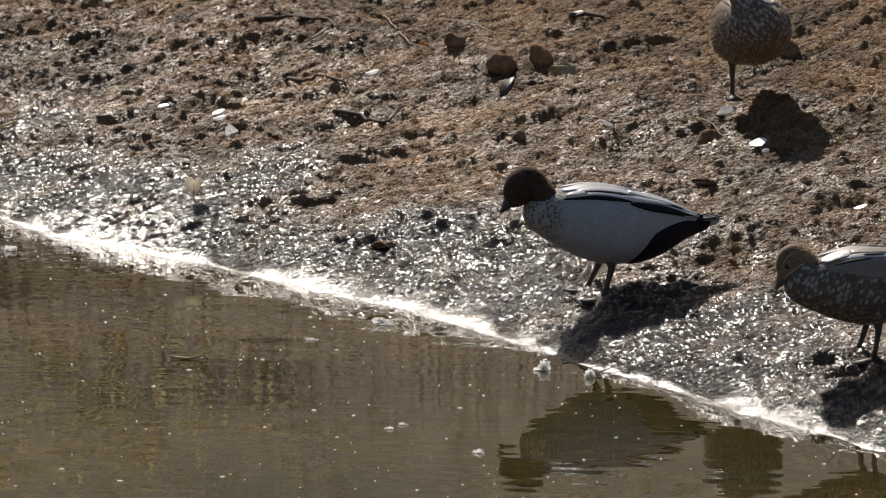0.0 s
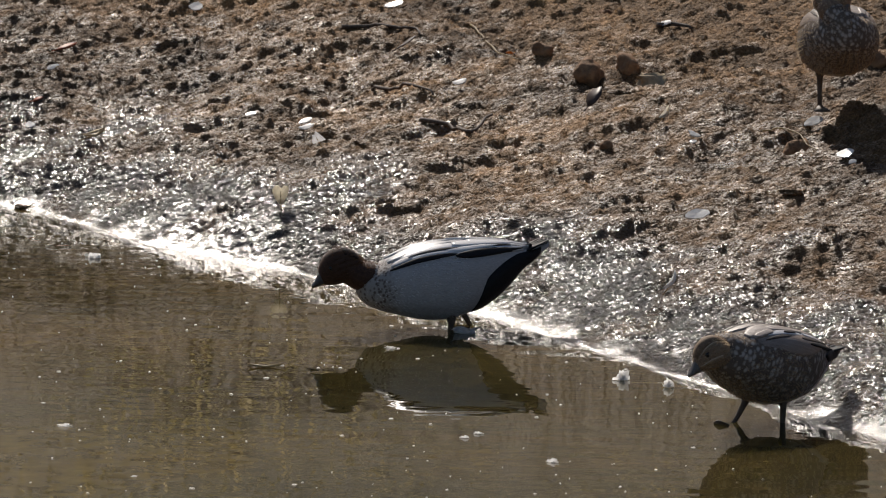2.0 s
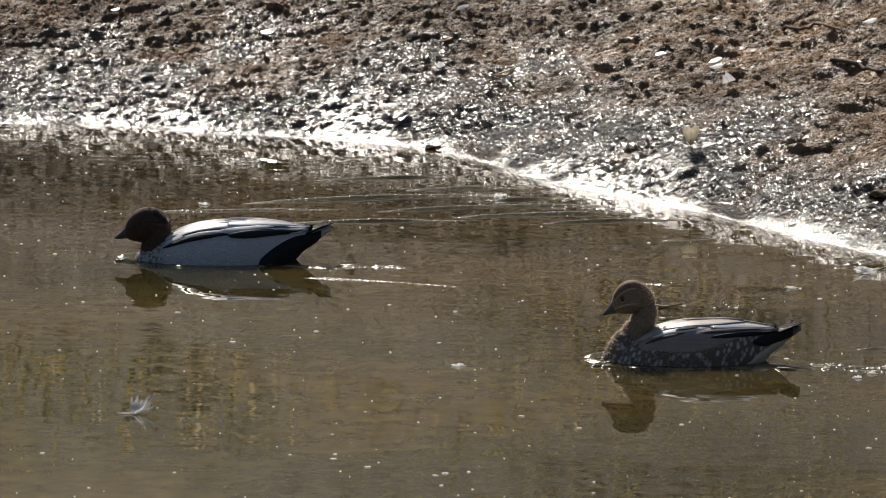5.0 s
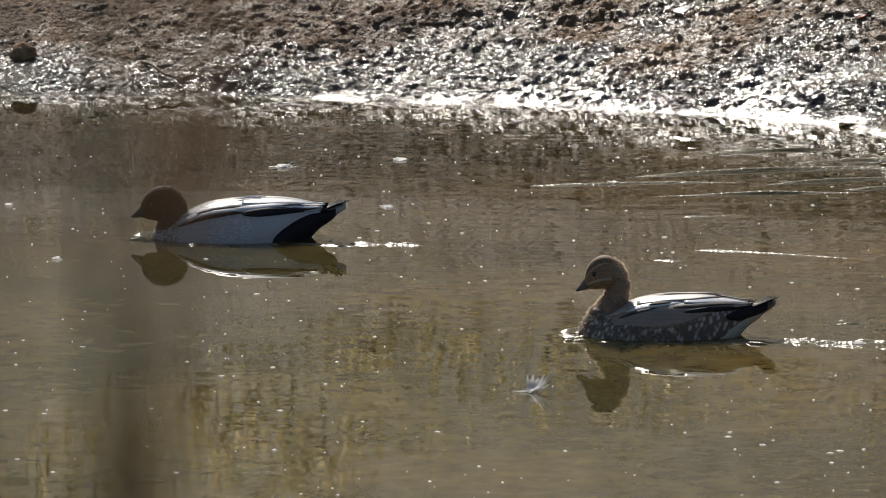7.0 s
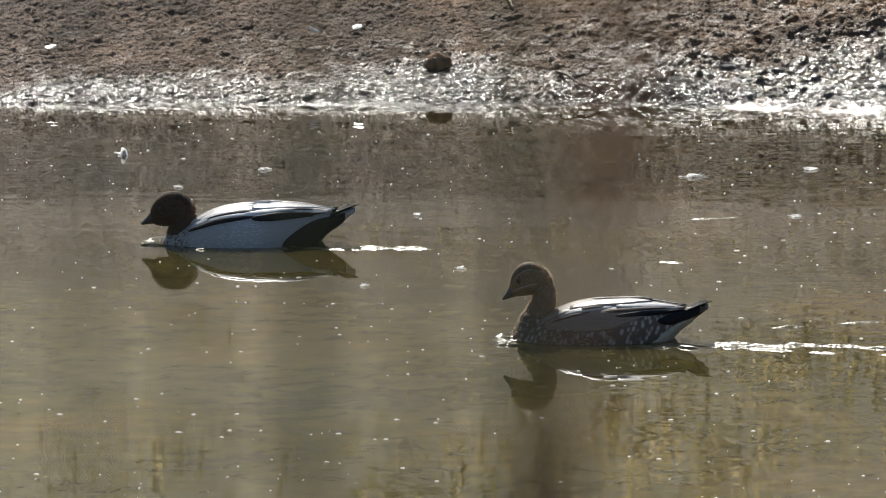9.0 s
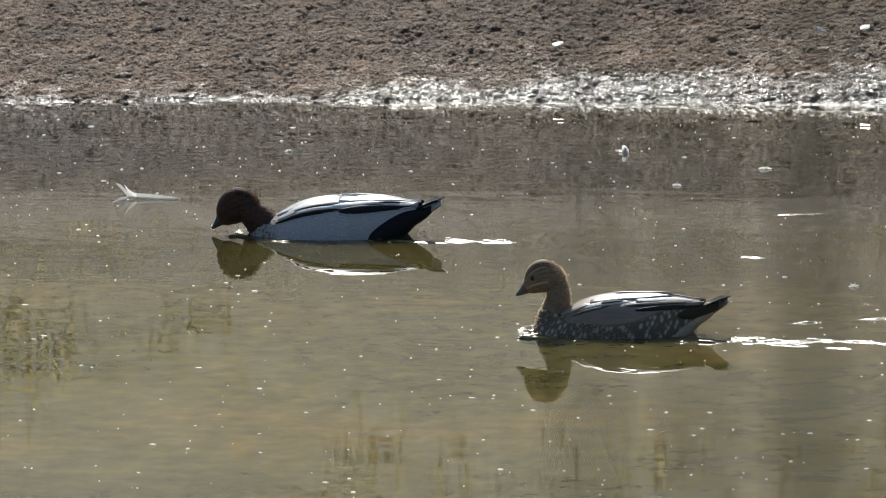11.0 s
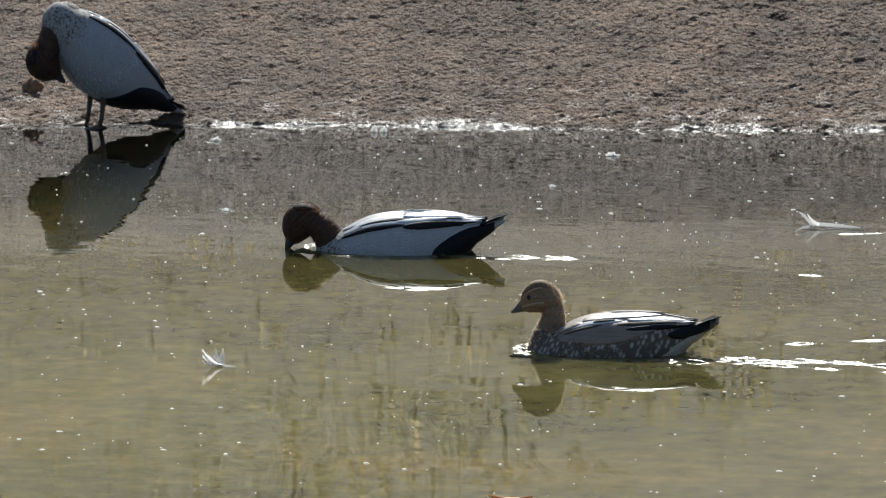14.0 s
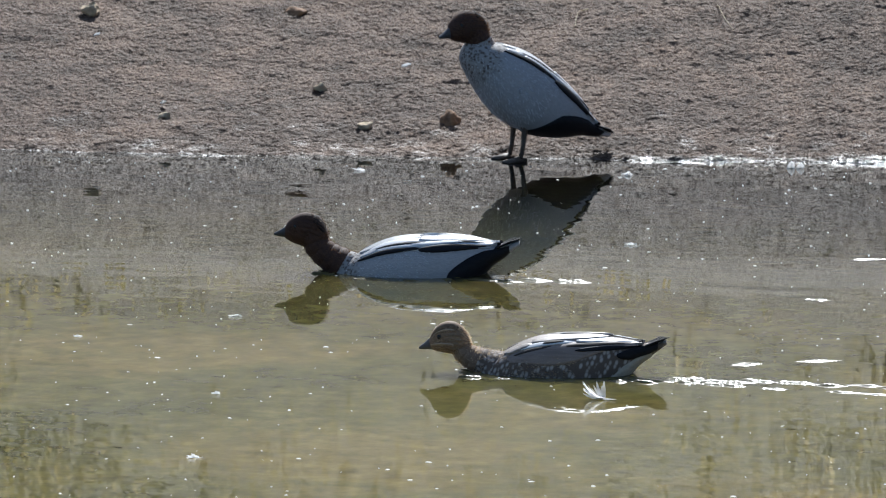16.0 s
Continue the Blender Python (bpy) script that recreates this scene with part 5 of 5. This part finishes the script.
fluff(-3.890, 16.182, 12.5, 0.035, 0.009)
fluff(-5.017, 16.464, 12.5, 0.028, 0.008)
fluff(-5.587, 15.950, 14.5, 0.035, 0.008)
fluff(-6.535, 16.821, 14.5, 0.035, 0.01)
fluff(-5.952, 16.937, 14.5, 0.028, 0.012)
fluff(-5.484, 13.274, 16.0, 0.028, 0.01)
fluff(-5.706, 13.924, 16.0, 0.023, 0.009)
fluff(-6.212, 14.459, 16.0, 0.023, 0.008)
fluff(-6.018, 14.794, 16.0, 0.023, 0.01)
fluff(-2.196, 16.638, 7.0, 0.053, 0.012)
fluff(-0.872, 14.590, 5.5, 0.028, 0.009)
fluff(-3.237, 16.410, 9.0, 0.03, 0.009)
fluff(-1.492, 16.473, 5.5, 0.03, 0.009)
fluff(-2.489, 15.417, 9.0, 0.026, 0.008)
fluff(-2.638, 15.194, 9.0, 0.028, 0.008)
fluff(-4.169, 16.754, 12.5, 0.026, 0.007)
fluff(-0.104, 14.585, 3.2, 0.021, 0.007)
fluff(0.026, 14.304, 3.2, 0.026, 0.012)
fluff(0.213, 13.712, 3.2, 0.04, 0.009)
fluff(-0.091, 14.539, 0.0, 0.019, 0.009)
fluff(-0.250, 15.532, 0.0, 0.03, 0.007)
floating_feather(-1.409, 14.039, 5.5, 0.052, 20, 75)
floating_feather(-4.963, 14.101, 14.5, 0.050, 170, 60)
long_feather(-4.308, 16.055, 13.0, 0.13)
floating_leaf(-3.980, 12.959, 12.5, 0.075, 0.02)
floating_leaf(-0.479, 15.286, 0.0, 0.07, 0.008)


def make_specks():
    """Pollen and seed specks scattered over the water, in bands that drift."""
    r = random.Random(23)
    for lo, hi in ((12.6, 13.5), (13.5, 14.4), (14.4, 15.3), (15.3, 16.2), (16.2, 17.6)):
        verts, faces = [], []
        mid = (lo + hi) / 2
        n = int(620 * (hi - lo))
        for i in range(n):
            x, y = r.uniform(-8.2, 2.0), r.uniform(lo, hi)
            if y > float(shore_y(x)) - 0.05:
                continue
            s = 0.0009 + 0.0024 * r.random() ** 3
            sx = s * r.choice((1.0, 1.1, 1.4, 2.2))
            b = len(verts)
            up = 0.0004 + min(s, 0.0016) * r.uniform(0.7, 1.2)
            verts += [(x + sx, y + s * 0.3, 0.0004), (x + sx * 0.4, y, up), (x - sx * 0.5, y, up * 0.9), (x - sx, y - s * 0.2, 0.0004)]
            verts += [(x, y + s, 0.0004), (x, y - s, 0.0004), (x + s * 0.2, y, up)]
            faces += [(b, b + 1, b + 2, b + 3), (b + 4, b + 5, b + 6)]
        me = bpy.data.meshes.new("floating_specks")
        me.from_pydata(verts, [], faces)
        me.materials.append(SPECK)
        ob = tagged(new("floating_specks", me), "scattered white seed specks on the water", "specks", kind="stuff")
        BANDS.append((ob, mid))


def ridge(verts, faces, points, width, high, seed, gaps=0.5):
    """A low ripple along points, uneven along its length and sinking into the water at its ends."""
    way = smooth_rows(points, 10)
    n = len(way)
    for i, p in enumerate(way):
        d = way[min(i + 1, n - 1)] - way[max(i - 1, 0)]
        d = d / (np.linalg.norm(d) + 1e-9)
        side = np.array([-d[1], d[0]])
        u = i / (n - 1)
        fade = min(1, 5 * u, 3 * (1 - u))
        hh = high * fade * (1 - gaps + gaps * (0.5 + noise.noise((seed * 5.3, i * 0.13, 0.0))) * 1.6)
        for j in range(7):
            v = (j - 3) / 3
            verts.append((*(p[:2] + side * v * width * 0.5), -0.0012 + max(hh, 0.0) * math.cos(v * math.pi / 2) ** 2 + 0.0010 * (1 - abs(v))))
    b = len(verts) - 7 * n
    for i in range(n - 1):
        for j in range(6):
            q = b + i * 7 + j
            faces.append((q, q + 1, q + 8, q + 7))


def ripple_thing(name, ridges, label):
    verts, faces = [], []
    for n, (points, width, high, gaps) in enumerate(ridges):
        ridge(verts, faces, points, width, high, n + len(ridges), gaps)
    me = bpy.data.meshes.new(name)
    me.from_pydata(verts, [], faces)
    me.materials.append(RIPPLE)
    me.polygons.foreach_set("use_smooth", [True] * len(faces))
    return tagged(new(name, me), label, "ripple", kind="stuff")


def make_wake(k, label, seed, lively):
    """A bright curl at the breast, broken glints along both arms of the wake, and a churned patch behind the tail."""
    r = random.Random(seed)
    rows = []

    def dash(x, y, l, slant, width, high, gaps=0.5):
        rows.append(([(x * k, y * k), ((x - l / 2) * k, (y + slant * l / 2 + r.uniform(-0.004, 0.004)) * k), ((x - l) * k, (y + slant * l) * k)], width, high, gaps))

    for s in (1, -1):
        rows.append(([(0.192 * k, 0.006 * s * k), (0.180 * k, 0.040 * s * k), (0.150 * k, 0.074 * s * k)], 0.034, 0.0048, 0.2))
        rows.append(([(0.120 * k, 0.096 * s * k), (0.07 * k, 0.110 * s * k), (0.02 * k, 0.116 * s * k)], 0.014, 0.0020, 0.9))
    for i in range(int(12 * lively)):
        dash(r.uniform(0.160, 0.205), r.uniform(0.0, 0.10), r.uniform(0.012, 0.035), r.uniform(-0.3, 0.3), 0.015, 0.0040, 0.2)
    for i in range(int(5 * lively)):
        dash(r.uniform(-0.02, 0.10), r.uniform(0.112, 0.125), r.uniform(0.015, 0.04), 0.05, 0.012, 0.0030, 0.4)
    for s in (1, -1):
        x = -0.13
        while x > -1.0:
            l = r.uniform(0.05, 0.16)
            y = s * (0.07 + (-x - 0.1) * 0.27) + r.uniform(-0.012, 0.012)
            if r.random() < (0.8 if s > 0 else 0.5) * (0.1 + 0.9 * lively):
                dash(x, y, l, s * 0.27, r.uniform(0.018, 0.030), 0.0040 * (1 + 0.5 * x), 0.6)
            x -= l + r.uniform(0.02, 0.10)
    for i in range(int(16 * lively)):
        x = -0.08 - 0.26 * r.random() ** 1.3
        dash(x, r.uniform(0.05, 0.12), r.uniform(0.02, 0.06), r.uniform(0.0, 0.3), r.uniform(0.012, 0.024), 0.0042, 0.4)
    for i in range(int(9 * lively)):
        x = -0.24 - 0.075 * i
        dash(x, 0.07 + 0.14 * (-x - 0.3) + r.uniform(-0.02, 0.02), r.uniform(0.06, 0.13), 0.16, 0.026 - 0.0012 * i, 0.0044 - 0.0002 * i, 0.5)
    return ripple_thing("wake", rows, label)


make_specks()
drake_wake = make_wake(0.96, "bright ripples trailing behind the drake", 3, 0.25)
hen_wake = make_wake(0.90, "bright ripples trailing behind the hen", 8, 1.0)
shore_ripples = ripple_thing("shore_ripples", [
    ([(-1.42, 16.50), (-1.20, 16.60), (-1.00, 16.66), (-0.86, 16.67)], 0.030, 0.0060, 0.25),
    ([(-1.14, 16.42), (-0.98, 16.50), (-0.77, 16.55), (-0.62, 16.54)], 0.026, 0.0054, 0.4),
    ([(-0.98, 16.36), (-0.80, 16.43), (-0.58, 16.46)], 0.026, 0.0051, 0.4),
    ([(-1.10, 16.72), (-0.98, 16.77), (-0.84, 16.78)], 0.026, 0.0048, 0.5),
    ([(-0.92, 16.60), (-0.80, 16.64), (-0.70, 16.64)], 0.022, 0.0045, 0.5),
    ([(-0.80, 16.30), (-0.66, 16.36), (-0.50, 16.38)], 0.022, 0.0045, 0.6),
    ([(-1.62, 16.36), (-1.38, 16.42), (-1.18, 16.45)], 0.022, 0.0039, 0.6),
    ([(-1.30, 16.84), (-1.14, 16.90), (-1.00, 16.92)], 0.022, 0.0045, 0.5),
    ([(-1.36, 16.24), (-1.14, 16.30), (-0.92, 16.33)], 0.020, 0.0036, 0.7),
    ([(-1.22, 15.57), (-1.05, 15.54), (-0.90, 15.49)], 0.018, 0.0030, 0.7)], "curved ripples spreading towards the muddy shore")

# a dry stalk on the near bank, close before the lens
stalk = tagged(new("dry_stalk"), "thin dry brown stalk standing on the near bank", "plant stalk")
part("stem", tube(bmesh.new(), [(-0.29, 1.17, 0.45), (-0.2475, 1.164, 1.0), (-0.225, 1.165, 1.525), (-0.191, 1.1655, 1.975), (-0.1745, 1.1658, 2.276)], [0.0042, 0.0040, 0.0038, 0.0035, 0.0031], 8), STEM, stalk)
part("tip", tube(bmesh.new(), [(-0.1745, 1.1658, 2.276), (-0.1724, 1.1698, 2.2946), (-0.1700, 1.1726, 2.3160), (-0.1660, 1.1738, 2.3400), (-0.1610, 1.1750, 2.3700), (-0.1540, 1.1760, 2.4050)], [0.0031, 0.0026, 0.0018, 0.0014, 0.0011, 0.0006], 8), STEM, stalk)
r = random.Random(5)
for i in range(44):
    u = r.random()
    z = 2.312 + 0.092 * u
    root = Vector((float(np.interp(z, [2.30, 2.34, 2.405], [-0.172, -0.166, -0.154])), 1.1745, z))
    a = r.uniform(0, 2 * math.pi)
    out = Vector((math.cos(a), math.sin(a), 1.1)) * r.uniform(0.004, 0.010) * (1.2 - 0.7 * u)
    tip = root + out
    bm = tube(bmesh.new(), [root, root.lerp(tip, 0.5), tip, tip + Vector((0.1 * out.x, 0.1 * out.y, 0.005))], [0.0003, 0.0005, 0.0011, 0.0002], 5)
    part("spikelet", bm, STEM, stalk)

# thin grass stems added beside it, just as close, to dim the water behind
r = random.Random(9)
for az in (8.75, 9.15, 9.6, 10.0, 10.5, 11.1, 11.9):
    lean = r.uniform(-0.5, 0.9)
    x, y = -1.17 * math.tan(radians(az)), 1.17 + r.uniform(-0.03, 0.05)
    way = [(x + radians(lean) * (z - 2.3) + 0.03 * (z - 2.3) ** 2, y + 0.02 * (z - 2.3), z) for z in (0.45, 1.0, 1.6, 2.1, 2.3, 2.5)]
    blade = tagged(new("dimming_stem"), "thin olive grass stem added before the lens to dim the view", "grass", "grass stems on the near bank")
    part("stem", tube(bmesh.new(), way[:4], [0.0022, 0.0020, 0.0017, 0.0014], 6), OLIVE_STEM, blade)
    part("tip", tube(bmesh.new(), way[3:], [0.0014, 0.0012, 0.0007], 6), OLIVE_STEM, blade)
    part("node", ball(bmesh.new(), way[3], (0.0021, 0.0021, 0.0030), 8, 6), STEM, blade)


def float_motions():
    for ob, x, y, turn in FLOATS:
        z = ob.location.z
        walk(ob, [(t, pose(x + drift(y, t), y, z, 0, 0, turn)) for t in (0.0, 8.0, 10.0, 16.0)])
    for ob, mid in BANDS:
        walk(ob, [(t, pose(drift(mid, t), 0, 0)) for t in (0.0, 8.0, 10.0, 16.0)])
    for wake, way in ((drake_wake, DRAKE_WAY), (hen_wake, HEN_WAY)):
        walk(wake, [(t, pose(x, y, -0.02 * max(0.0, min(1.0, (3.0 - t) / 0.8)), 0, 0, h)) for t, x, y, z, h, n in way])
    walk(shore_ripples, [(0.0, pose(0.06, -0.10, -0.02)), (3.2, pose(0.06, -0.10, -0.02)), (5.0, pose(0.0, -0.01, 0)), (7.0, pose(-0.05, 0.06, 0)), (9.0, pose(-0.10, 0.12, -0.002)), (11.0, pose(-0.15, 0.18, -0.01)), (16.0, pose(-0.2, 0.22, -0.01))])


motions()
